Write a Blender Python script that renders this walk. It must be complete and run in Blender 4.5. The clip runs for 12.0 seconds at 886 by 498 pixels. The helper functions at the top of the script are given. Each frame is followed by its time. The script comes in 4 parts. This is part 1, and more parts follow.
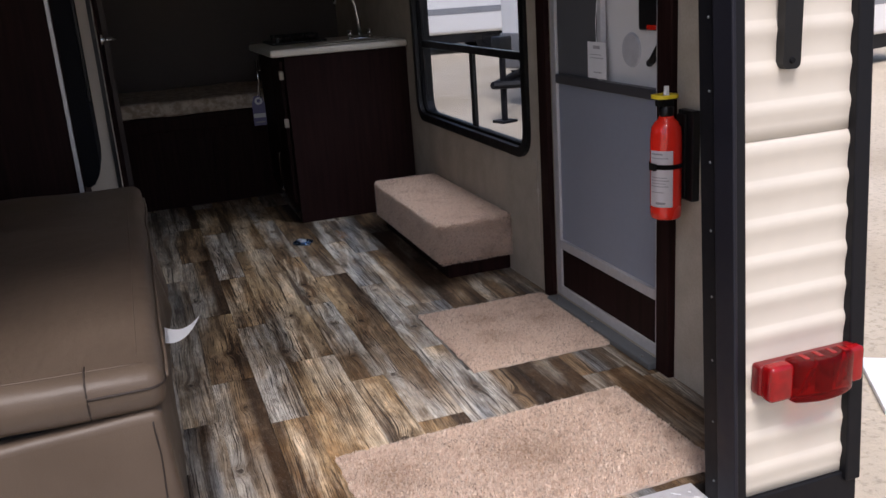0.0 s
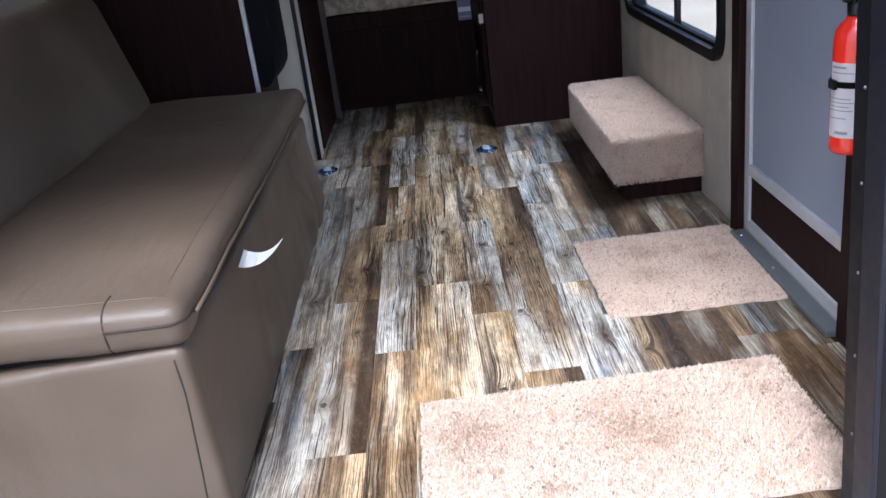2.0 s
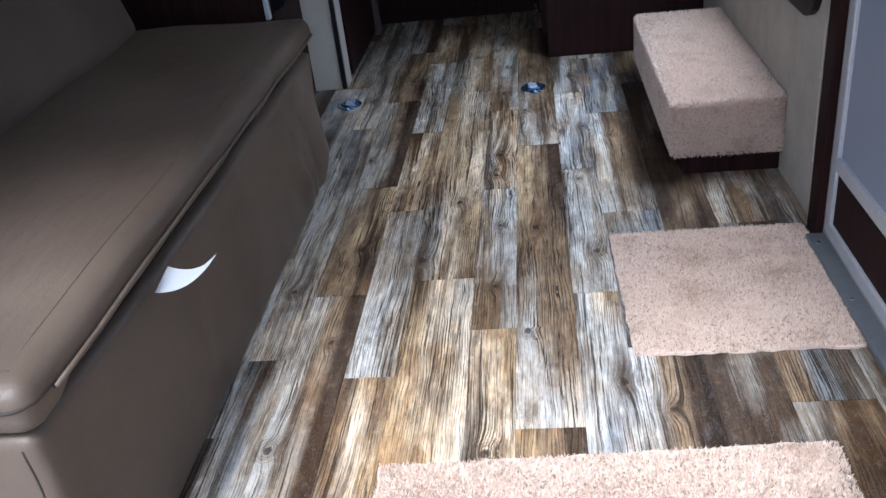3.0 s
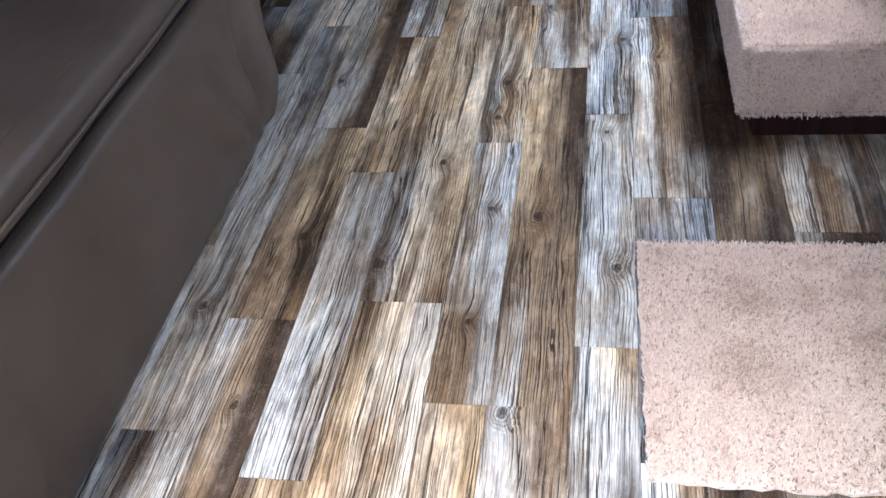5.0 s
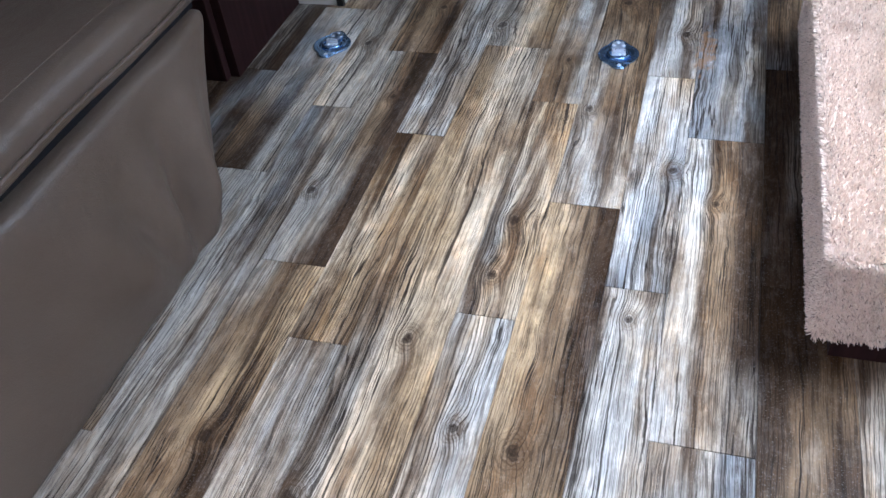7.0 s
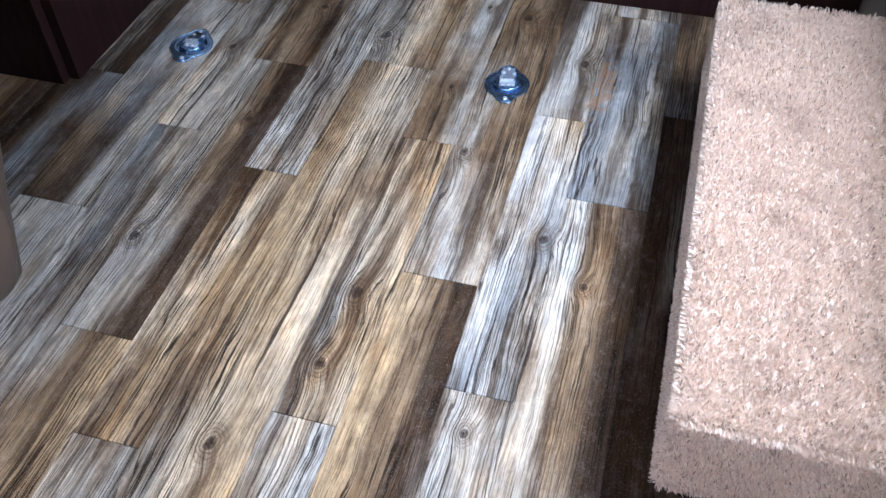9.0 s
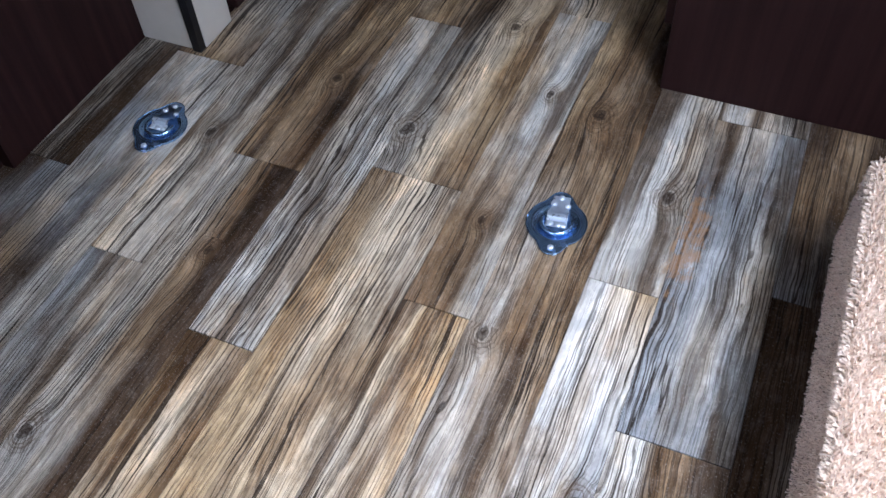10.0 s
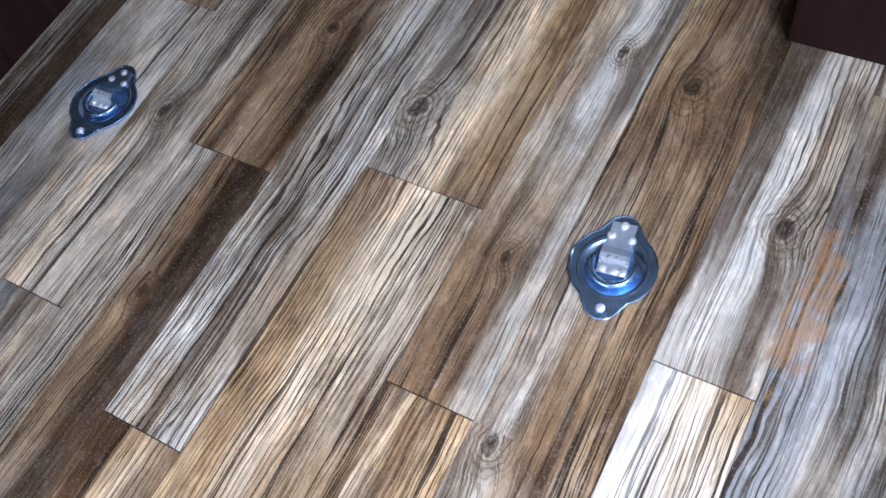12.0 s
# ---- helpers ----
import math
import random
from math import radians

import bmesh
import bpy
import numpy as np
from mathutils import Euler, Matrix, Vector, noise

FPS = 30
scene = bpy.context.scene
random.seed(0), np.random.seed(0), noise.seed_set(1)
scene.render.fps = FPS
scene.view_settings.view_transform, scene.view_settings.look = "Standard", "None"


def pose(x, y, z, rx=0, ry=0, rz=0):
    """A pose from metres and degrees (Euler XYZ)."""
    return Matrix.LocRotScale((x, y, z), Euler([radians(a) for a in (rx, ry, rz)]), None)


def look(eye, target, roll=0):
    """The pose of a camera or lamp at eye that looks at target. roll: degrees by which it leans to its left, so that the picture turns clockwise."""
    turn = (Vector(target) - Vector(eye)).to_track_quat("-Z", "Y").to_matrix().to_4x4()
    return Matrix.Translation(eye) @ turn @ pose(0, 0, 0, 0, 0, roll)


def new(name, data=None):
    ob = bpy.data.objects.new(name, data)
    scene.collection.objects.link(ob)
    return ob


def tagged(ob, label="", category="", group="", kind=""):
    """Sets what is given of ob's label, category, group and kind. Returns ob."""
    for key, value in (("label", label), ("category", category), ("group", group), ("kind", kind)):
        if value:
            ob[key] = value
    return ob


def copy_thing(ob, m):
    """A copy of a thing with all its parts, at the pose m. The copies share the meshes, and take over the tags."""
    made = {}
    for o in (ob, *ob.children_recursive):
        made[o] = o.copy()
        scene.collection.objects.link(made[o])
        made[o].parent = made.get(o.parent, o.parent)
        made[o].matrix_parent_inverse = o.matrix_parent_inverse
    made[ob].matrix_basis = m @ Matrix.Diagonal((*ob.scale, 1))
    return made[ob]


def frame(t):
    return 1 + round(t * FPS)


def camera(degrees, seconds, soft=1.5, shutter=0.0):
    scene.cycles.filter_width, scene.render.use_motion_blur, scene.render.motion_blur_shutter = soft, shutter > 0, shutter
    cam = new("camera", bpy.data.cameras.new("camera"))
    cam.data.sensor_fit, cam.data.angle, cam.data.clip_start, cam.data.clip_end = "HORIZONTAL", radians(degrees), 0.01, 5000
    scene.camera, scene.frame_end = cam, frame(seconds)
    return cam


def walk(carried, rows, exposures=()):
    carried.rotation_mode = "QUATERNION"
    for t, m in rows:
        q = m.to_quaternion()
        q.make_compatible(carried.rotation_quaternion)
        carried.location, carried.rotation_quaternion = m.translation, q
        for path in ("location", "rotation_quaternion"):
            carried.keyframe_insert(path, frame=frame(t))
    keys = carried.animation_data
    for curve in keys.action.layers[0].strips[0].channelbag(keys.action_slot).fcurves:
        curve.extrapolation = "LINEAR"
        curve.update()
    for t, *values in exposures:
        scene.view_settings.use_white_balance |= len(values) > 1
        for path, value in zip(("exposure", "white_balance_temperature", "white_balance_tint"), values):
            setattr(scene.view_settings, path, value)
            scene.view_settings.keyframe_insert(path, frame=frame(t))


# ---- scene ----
from mathutils.bvhtree import BVHTree
cam = camera(53.6, 12.0)
PATH = [
    (0, (-0.498, -2.488, 1.177), (0.109, -0.673, 0.595), -4.0),
    (0.5, (-0.319, -2.459, 1.15), (0.021, -0.573, 0.578), -5.2),
    (1, (-0.197, -2.419, 1.128), (-0.078, -0.506, 0.554), -5.7),
    (1.5, (-0.146, -2.372, 1.095), (-0.107, -0.474, 0.465), -6.1),
    (2, (-0.023, -2.241, 1.123), (-0.055, -0.389, 0.369), -7.3),
    (2.5, (0.082, -1.972, 1.139), (-0.047, -0.172, 0.277), -7.4),
    (3, (0.193, -1.698, 1.176), (-0.046, 0.033, 0.204), -7.1),
    (3.2, (0.236, -1.59, 1.21), (-0.044, 0.104, 0.185), -6.8),
    (4.8, (0.309, -0.97, 1.158), (-0.06, 0.518, -0.128), -8.6),
    (5, (0.298, -0.901, 1.161), (-0.067, 0.559, -0.156), -8.5),
    (5.5, (0.269, -0.73, 1.146), (-0.09, 0.679, -0.227), -8.6),
    (6, (0.254, -0.552, 1.14), (-0.112, 0.807, -0.281), -8.0),
    (6.5, (0.34, -0.36, 1.139), (-0.154, 0.995, -0.246), -8.3),
    (7, (0.366, -0.251, 1.124), (-0.152, 1.137, -0.22), -7.1),
    (7.2, (0.371, -0.243, 1.131), (-0.122, 1.144, -0.224), -6.7),
    (8.8, (0.457, 0.001, 1.192), (0.11, 1.321, -0.271), -1.6),
    (9, (0.47, 0.12, 1.152), (0.082, 1.428, -0.31), -1.3),
    (9.5, (0.424, 0.444, 1.119), (-0.027, 1.673, -0.393), -1.6),
    (10, (0.397, 0.758, 1.069), (-0.152, 1.896, -0.481), -3.7),
    (10.5, (0.341, 0.955, 0.976), (-0.253, 2.04, -0.595), -4.5),
    (11, (0.316, 1.086, 0.915), (-0.315, 2.063, -0.712), -7.7),
    (11.5, (0.328, 1.185, 0.88), (-0.36, 2.013, -0.806), -14.2),
    (12, (0.339, 1.223, 0.873), (-0.366, 1.968, -0.845), -17.7),
]
EXPOSURES = [(0.0, 0.4, 6350, 17), (0.6, 1.2, 6100, 19), (1.2, 1.65, 5700, 13), (2.0, 1.52, 5500, 10), (3.2, 1.42, 5350, 9), (4.8, 1.75, 5350, 11), (6.0, 1.92, 5250, 11), (7.2, 2.15, 5450, 11), (8.8, 2.2, 5500, 12), (9.5, 2.1, 5600, 13), (10.5, 2.3, 5700, 14), (12.0, 2.5, 5800, 15)]
walk(cam, [(t, look(eye, target, roll)) for t, eye, target, roll in PATH], EXPOSURES)

# ---- world and lights ----
world = bpy.data.worlds.new("sky")
scene.world = world
world.use_nodes = True
wn = world.node_tree.nodes
sky = wn.new("ShaderNodeTexSky")
sky.sky_type, sky.sun_disc = "NISHITA", False
sky.sun_elevation, sky.sun_rotation = radians(59), radians(197)
sky.air_density, sky.dust_density, sky.ozone_density = 1.0, 3.0, 1.0
world.node_tree.links.new(sky.outputs[0], wn["Background"].inputs[0])
wn["Background"].inputs[1].default_value = 0.13
sun = new("sun", bpy.data.lights.new("sun", "SUN"))
sun.data.energy, sun.data.angle, sun.data.color = 2.3, radians(20), (1.0, 0.97, 0.93)
sun.matrix_world = look((-1.9, -6.2, 11), (0, 0, 0))


def window_light(name, eye, target, wide, high, watts, colour):
    o = new(name, bpy.data.lights.new(name, "AREA"))
    o.data.shape, o.data.size, o.data.size_y, o.data.energy, o.data.color = "RECTANGLE", wide, high, watts, colour
    o.data.spread = radians(112)
    o.matrix_world = look(eye, target)
    return o


# sky light entering by the upper part of the east window
window_light("sky_window_east", (0.925, 1.10, 1.29), (0.33, 1.03, 0.0), 0.92, 0.24, 3.4, (0.92, 0.96, 1.0))


# ---- node helpers ----
class Shade:
    """A material under construction: sockets in, sockets out."""

    def __init__(self, name, rough=0.6, metal=0.0, spec=0.5):
        self.m = bpy.data.materials.new(name)
        self.m.use_nodes = True
        self.t = self.m.node_tree
        self.b = self.t.nodes["Principled BSDF"]
        self.b.inputs["Roughness"].default_value = rough
        self.b.inputs["Metallic"].default_value = metal
        self.b.inputs["Specular IOR Level"].default_value = spec

    def put(self, socket, value):
        if isinstance(value, bpy.types.NodeSocket):
            self.t.links.new(value, socket)
        elif isinstance(value, (tuple, list)) and len(value) == 3 and socket.type == "RGBA":
            socket.default_value = (*value, 1)
        else:
            socket.default_value = value

    def node(self, kind, out=0, **ins):
        n = self.t.nodes.new(kind)
        for k, v in ins.items():
            self.put(n.inputs[int(k[1:])] if k[0] == "i" and k[1:].isdigit() else n.inputs[k], v)
        return n.outputs[out]

    def math(self, op, a, b=0.0, c=0.0):
        n = self.t.nodes.new("ShaderNodeMath")
        n.operation = op
        for s, v in zip(n.inputs, (a, b, c)):
            self.put(s, v)
        return n.outputs[0]

    def place(self):
        return self.t.nodes.new("ShaderNodeNewGeometry").outputs["Position"]

    def local(self):
        return self.t.nodes.new("ShaderNodeTexCoord").outputs["Object"]

    def split(self, v):
        n = self.t.nodes.new("ShaderNodeSeparateXYZ")
        self.put(n.inputs[0], v)
        return n.outputs

    def join(self, x, y, z):
        n = self.t.nodes.new("ShaderNodeCombineXYZ")
        for s, v in zip(n.inputs, (x, y, z)):
            self.put(s, v)
        return n.outputs[0]

    def noise(self, v, scale, detail=2.0, rough=0.5):
        n = self.t.nodes.new("ShaderNodeTexNoise")
        self.put(n.inputs["Vector"], v)
        n.inputs["Scale"].default_value, n.inputs["Detail"].default_value, n.inputs["Roughness"].default_value = scale, detail, rough
        return n.outputs[0]

    def ramp(self, v, *stops):
        n = self.t.nodes.new("ShaderNodeValToRGB")
        self.put(n.inputs[0], v)
        e = n.color_ramp.elements
        while len(e) < len(stops):
            e.new(0.5)
        for s, (p, c) in zip(e, stops):
            s.position = p
            s.color = (*c, 1) if isinstance(c, (tuple, list)) else (c, c, c, 1)
        return n.outputs[0]

    def mix(self, f, a, b, how="MIX"):
        n = self.t.nodes.new("ShaderNodeMix")
        n.data_type, n.blend_type = "RGBA", how
        self.put(n.inputs[0], f)
        self.put(n.inputs[6], a)
        self.put(n.inputs[7], b)
        return n.outputs[2]

    def bump(self, height, strength=0.3, distance=0.005):
        n = self.t.nodes.new("ShaderNodeBump")
        n.inputs["Strength"].default_value, n.inputs["Distance"].default_value = strength, distance
        self.put(n.inputs["Height"], height)
        self.put(self.b.inputs["Normal"], n.outputs[0])

    def colour(self, c):
        self.put(self.b.inputs["Base Color"], c)
        return self.m


def plain(name, colour, rough=0.5, metal=0.0, var=0.12, scale=30.0, relief=0.0, coat=0.0, spec=0.5):
    """A painted, plastic or metal surface with slight mottling at two scales."""
    s = Shade(name, rough, metal, spec)
    p = s.local()
    n = s.math("ADD", s.math("MULTIPLY", s.noise(p, scale, 3), 0.6), s.math("MULTIPLY", s.noise(p, scale * 0.15, 2), 0.4))
    lo, hi = tuple(c * (1 - var) for c in colour), tuple(min(1, c * (1 + var)) for c in colour)
    s.put(s.b.inputs["Roughness"], s.ramp(n, (0.3, max(0.02, rough - 0.08)), (0.7, min(1, rough + 0.08))))
    if coat:
        s.b.inputs["Coat Weight"].default_value = coat
    if relief:
        s.bump(s.noise(p, scale * 6, 2), relief, 0.002)
    return s.colour(s.ramp(n, (0.3, lo), (0.7, hi)))


# the printed pattern repeats along the floor; knots within one repeat: x, y, size
PERIOD = 1.433
KNOTS = [(0.135, 1.42, 1.0), (-0.147, 0.34, 1.3), (0.060, 0.515, 0.8), (0.319, 0.34, 1.1), (-0.328, 0.42, 1.0), (0.160, 0.49, 1.2), (-0.476, 0.21, 1.0),
         (-0.331, 1.407, 0.8), (0.052, 0.188, 0.7), (-0.393, 1.04, 1.0), (0.335, 1.22, 1.0), (0.049, 1.014, 1.1), (0.041, 0.858, 1.0), (-0.067, 0.68, 1.0), (0.422, 1.125, 0.8), (0.296, 0.794, 0.7)]


def plank_wood():
    s = Shade("weathered_plank_vinyl", 0.45, 0, 0.05)
    x, y, z = s.split(s.place())
    rnd = s.math("MULTIPLY", s.t.nodes.new("ShaderNodeObjectInfo").outputs["Random"], 40.0)

    def at(kx, ky, shift, v=None):
        return s.join(s.math("MULTIPLY", x if v is None else v, kx), s.math("MULTIPLY", y, ky), s.math("ADD", rnd, shift))

    # slow sideways drift of the grain, and knots that bend it
    drift = s.noise(at(5.0, 1.3, 0.0), 1.0, 2)
    ym = s.math("FLOORED_MODULO", y, PERIOD)
    wob = s.math("MULTIPLY", s.noise(s.place(), 60.0, 3, 0.6), 0.075)
    d = None
    for kx, ky, size in KNOTS:
        a, b = s.math("MULTIPLY", s.math("SUBTRACT", x, kx), 5.5 / size), s.math("MULTIPLY", s.math("SUBTRACT", ym, ky), 3.9 / size)
        r = s.math("SQRT", s.math("ADD", s.math("MULTIPLY", a, a), s.math("MULTIPLY", b, b)))
        d = r if d is None else s.math("MINIMUM", d, r)
    d = s.math("ADD", d, s.math("SUBTRACT", wob, 0.0375))
    near = s.math("POWER", 2.718, s.math("MULTIPLY", s.math("MULTIPLY", d, d), -45.0))
    jitter = s.math("ADD", s.math("MULTIPLY", s.noise(at(26.0, 9.0, 5.0), 1.0, 3, 0.6), 0.0075), s.math("MULTIPLY", s.noise(at(90.0, 40.0, 6.0), 1.0, 2), 0.0016))
    swirl = s.math("MULTIPLY", s.math("SUBTRACT", s.noise(at(9.0, 5.5, 3.0), 1.0, 2, 0.55), 0.5), s.ramp(s.noise(at(4.0, 1.9, 17.0), 1.0, 1), (0.45, 0.004), (0.66, 0.020)))
    xw = s.math("ADD", s.math("ADD", s.math("ADD", x, swirl), jitter), s.math("ADD", s.math("MULTIPLY", drift, 0.035), s.math("MULTIPLY", near, 0.014)))
    stripe = s.math("SINE", s.math("ADD", s.math("MULTIPLY", xw, 900.0), s.math("ADD", s.math("MULTIPLY", s.noise(at(19.0, 1.7, 13.0), 1.0, 2, 0.45), 46.0), s.math("MULTIPLY", s.noise(at(110.0, 5.0, 15.0), 1.0, 2), 4.0))))
    fine = s.noise(at(480.0, 9.0, 7.0, xw), 1.0, 3, 0.65)
    lines = s.noise(at(95.0, 1.3, 9.0, xw), 1.0, 2, 0.5)
    cracks = s.noise(at(110.0, 1.2, 61.0, xw), 1.0, 4, 0.55)
    scuff = s.noise(s.join(s.math("MULTIPLY", x, 60.0), s.math("MULTIPLY", y, 34.0), rnd), 1.0, 5, 0.78)
    broad = s.noise(at(24.0, 1.1, 21.0, xw), 1.0, 3, 0.6)
    blot = s.noise(at(14.0, 4.5, 33.0), 1.0, 6, 0.72)
    wash = s.noise(at(34.0, 13.0, 51.0), 1.0, 6, 0.75)
    where = s.ramp(s.noise(at(9.0, 1.6, 41.0), 1.0, 2), (0.42, 0.10), (0.57, 1.0))
    grit = s.noise(s.place(), 300.0, 3, 0.75)
    tone = s.t.nodes.new("ShaderNodeAttribute")
    tone.attribute_name = "tone"
    c = tone.outputs["Color"]
    c = s.mix(1.0, c, s.ramp(broad, (0.36, (0.30, 0.25, 0.21)), (0.46, (0.95, 0.92, 0.88)), (0.62, (1.2, 1.2, 1.2))), "MULTIPLY")
    c = s.mix(s.ramp(wash, (0.44, 0.0), (0.62, 1.0)), c, s.mix(1.0, c, (1.38, 1.35, 1.30), "MULTIPLY"))
    c = s.mix(s.math("MULTIPLY", s.ramp(blot, (0.54, 0.0), (0.68, 1.0)), 0.5), c, s.mix(0.18, s.mix(1.0, c, (1.5, 1.5, 1.52), "MULTIPLY"), (0.62, 0.63, 0.63)))
    c = s.mix(s.math("MULTIPLY", s.ramp(blot, (0.34, 1.0), (0.47, 0.0)), 0.6), c, (0.075, 0.042, 0.020))
    umber = s.noise(at(11.0, 2.6, 77.0), 1.0, 5, 0.68)
    c = s.mix(s.math("MULTIPLY", s.ramp(umber, (0.50, 0.0), (0.60, 1.0)), 0.75), c, s.mix(1.0, c, (0.60, 0.50, 0.40), "MULTIPLY"))
    bleach = s.noise(at(17.0, 6.0, 91.0), 1.0, 5, 0.7)
    c = s.mix(s.math("MULTIPLY", s.ramp(bleach, (0.54, 0.0), (0.64, 1.0)), 0.7), c, s.mix(1.0, c, (1.36, 1.27, 1.15), "MULTIPLY"))
    worn = s.ramp(s.noise(at(15.0, 4.2, 113.0), 1.0, 5, 0.7), (0.42, 1.0), (0.58, 0.62))
    c = s.mix(s.math("MULTIPLY", s.math("MULTIPLY", s.ramp(stripe, (0.60, 0.0), (0.86, 1.0)), where), worn), c, s.mix(0.93, c, (0.016, 0.010, 0.006)))
    c = s.mix(s.math("MULTIPLY", s.ramp(fine, (0.52, 0.0), (0.58, 1.0)), s.math("MULTIPLY", worn, 0.85)), c, s.mix(0.78, c, (0.022, 0.014, 0.009)))
    c = s.mix(s.math("MULTIPLY", s.ramp(s.math("ABSOLUTE", s.math("SUBTRACT", lines, 0.54)), (0.008, 1.0), (0.022, 0.0)), s.ramp(s.noise(at(7.0, 1.4, 71.0), 1.0, 2), (0.44, 0.08), (0.60, 0.95))), c, (0.014, 0.009, 0.006))
    c = s.mix(s.math("MULTIPLY", s.ramp(cracks, (0.625, 0.0), (0.645, 1.0)), 0.85), c, (0.016, 0.010, 0.007))
    c = s.mix(s.math("MULTIPLY", s.ramp(scuff, (0.52, 0.0), (0.64, 1.0)), 0.38), c, s.mix(1.0, s.mix(0.06, c, (0.6, 0.6, 0.6)), (1.55, 1.55, 1.55), "MULTIPLY"))
    c = s.mix(s.math("MULTIPLY", s.ramp(grit, (0.58, 0.0), (0.68, 1.0)), 0.18), c, (0.62, 0.60, 0.56))
    rust = s.math("ADD", s.math("ADD", s.math("POWER", s.math("DIVIDE", s.math("SUBTRACT", x, 0.372), 0.024), 2.0), s.math("POWER", s.math("DIVIDE", s.math("SUBTRACT", y, 1.69), 0.11), 2.0)), s.math("MULTIPLY", s.math("SUBTRACT", scuff, 0.5), 7.0))
    c = s.mix(s.math("MULTIPLY", s.ramp(rust, (0.0, 1.0), (1.0, 0.0)), 0.55), c, (0.30, 0.16, 0.065))
    rings = s.math("MULTIPLY", s.ramp(s.math("SINE", s.math("MULTIPLY", d, 190.0)), (0.3, 0.0), (0.9, 1.0)), s.ramp(d, (0.09, 1.0), (0.20, 0.0)))
    c = s.mix(s.math("MULTIPLY", rings, 0.55), c, (0.03, 0.019, 0.012))
    rim = s.math("MULTIPLY", s.ramp(d, (0.05, 0.0), (0.075, 1.0)), s.ramp(d, (0.10, 1.0), (0.16, 0.0)))
    c = s.mix(s.math("MULTIPLY", rim, 0.3), c, (0.10, 0.06, 0.03))
    c = s.mix(s.math("MULTIPLY", s.math("MULTIPLY", s.ramp(d, (0.028, 1.0), (0.060, 0.0)), s.ramp(s.noise(s.place(), 190.0, 2), (0.35, 0.7), (0.6, 1.0))), 0.97), c, (0.028, 0.018, 0.012))
    s.put(s.b.inputs["Roughness"], s.ramp(s.math("ADD", s.math("MULTIPLY", blot, 0.5), s.math("MULTIPLY", grit, 0.5)), (0.35, 0.30), (0.65, 0.5)))
    s.bump(s.math("SUBTRACT", s.math("MULTIPLY", broad, 0.2), s.math("ADD", s.math("MULTIPLY", stripe, 0.08), s.math("ADD", s.math("MULTIPLY", fine, 0.4), s.math("MULTIPLY", lines, 0.6)))), 0.22, 0.0015)
    return s.colour(c)


def carpet(name, a, b, stain, spots=(), soil=0.72):
    """Cut pile: tuft by tuft variation, a few dark fibres, cloudy wear, and worn brown spots of (x, y, radius)."""
    s = Shade(name, 0.95, 0, 0.1)
    p = s.place()
    rnd = s.t.nodes.new("ShaderNodeNewGeometry").outputs["Random Per Island"]
    c = s.ramp(rnd, (0.0, tuple(v * 0.45 for v in a)), (0.10, a), (1.0, b))
    cloud = s.noise(p, 9.0, 5, 0.7)
    c = s.mix(s.math("MULTIPLY", s.ramp(cloud, (0.52, 0.0), (0.68, 1.0)), 0.4), c, stain)
    speck = s.noise(p, 115.0, 2, 0.6)
    for x, y, r in spots:
        far = s.t.nodes.new("ShaderNodeVectorMath")
        far.operation = "DISTANCE"
        s.put(far.inputs[0], p)
        far.inputs[1].default_value = (x, y, 0.01)
        m = s.math("ADD", s.math("DIVIDE", far.outputs["Value"], r), s.math("ADD", s.math("MULTIPLY", cloud, 2.6), s.math("SUBTRACT", s.math("MULTIPLY", speck, 6.0), 1.8)))
        c = s.mix(s.math("MULTIPLY", s.ramp(s.math("MULTIPLY", m, 0.25), (0.58, 1.0), (0.82, 0.0)), 0.6), c, stain)
    dirty = s.ramp(s.noise(p, 5.0, 3, 0.6), (0.40, 0.35), (0.60, 1.0))
    c = s.mix(s.math("MULTIPLY", s.math("MULTIPLY", s.ramp(speck, (0.585, 0.0), (0.65, 1.0)), dirty), soil), c, tuple(v * 0.45 for v in stain))
    # fibres pass part of the light
    thin = s.t.nodes.new("ShaderNodeBsdfTranslucent")
    s.put(thin.inputs[0], c)
    both = s.t.nodes.new("ShaderNodeMixShader")
    both.inputs[0].default_value = 0.35
    s.t.links.new(s.b.outputs[0], both.inputs[1])
    s.t.links.new(thin.outputs[0], both.inputs[2])
    s.t.links.new(both.outputs[0], s.t.nodes["Material Output"].inputs[0])
    return s.colour(c)


def leather():
    s = Shade("taupe_leatherette", 0.36, 0, 0.3)
    p = s.place()
    big, small = s.noise(p, 3.0, 3), s.noise(p, 420.0, 2)
    crease = s.noise(s.join(s.math("MULTIPLY", s.split(p)[0], 20.0), s.math("MULTIPLY", s.split(p)[1], 5.0), s.math("MULTIPLY", s.split(p)[2], 5.0)), 1.0, 3)
    c = s.ramp(big, (0.3, (0.077, 0.055, 0.039)), (0.7, (0.110, 0.081, 0.059)))
    s.put(s.b.inputs["Roughness"], s.ramp(big, (0.3, 0.34), (0.7, 0.46)))
    rumple = s.noise(p, 11.0, 4, 0.55)
    s.bump(s.math("ADD", s.math("MULTIPLY", small, 0.2), s.math("ADD", s.math("MULTIPLY", crease, 0.7), s.math("MULTIPLY", rumple, 1.1))), 0.34, 0.008)
    return s.colour(c)


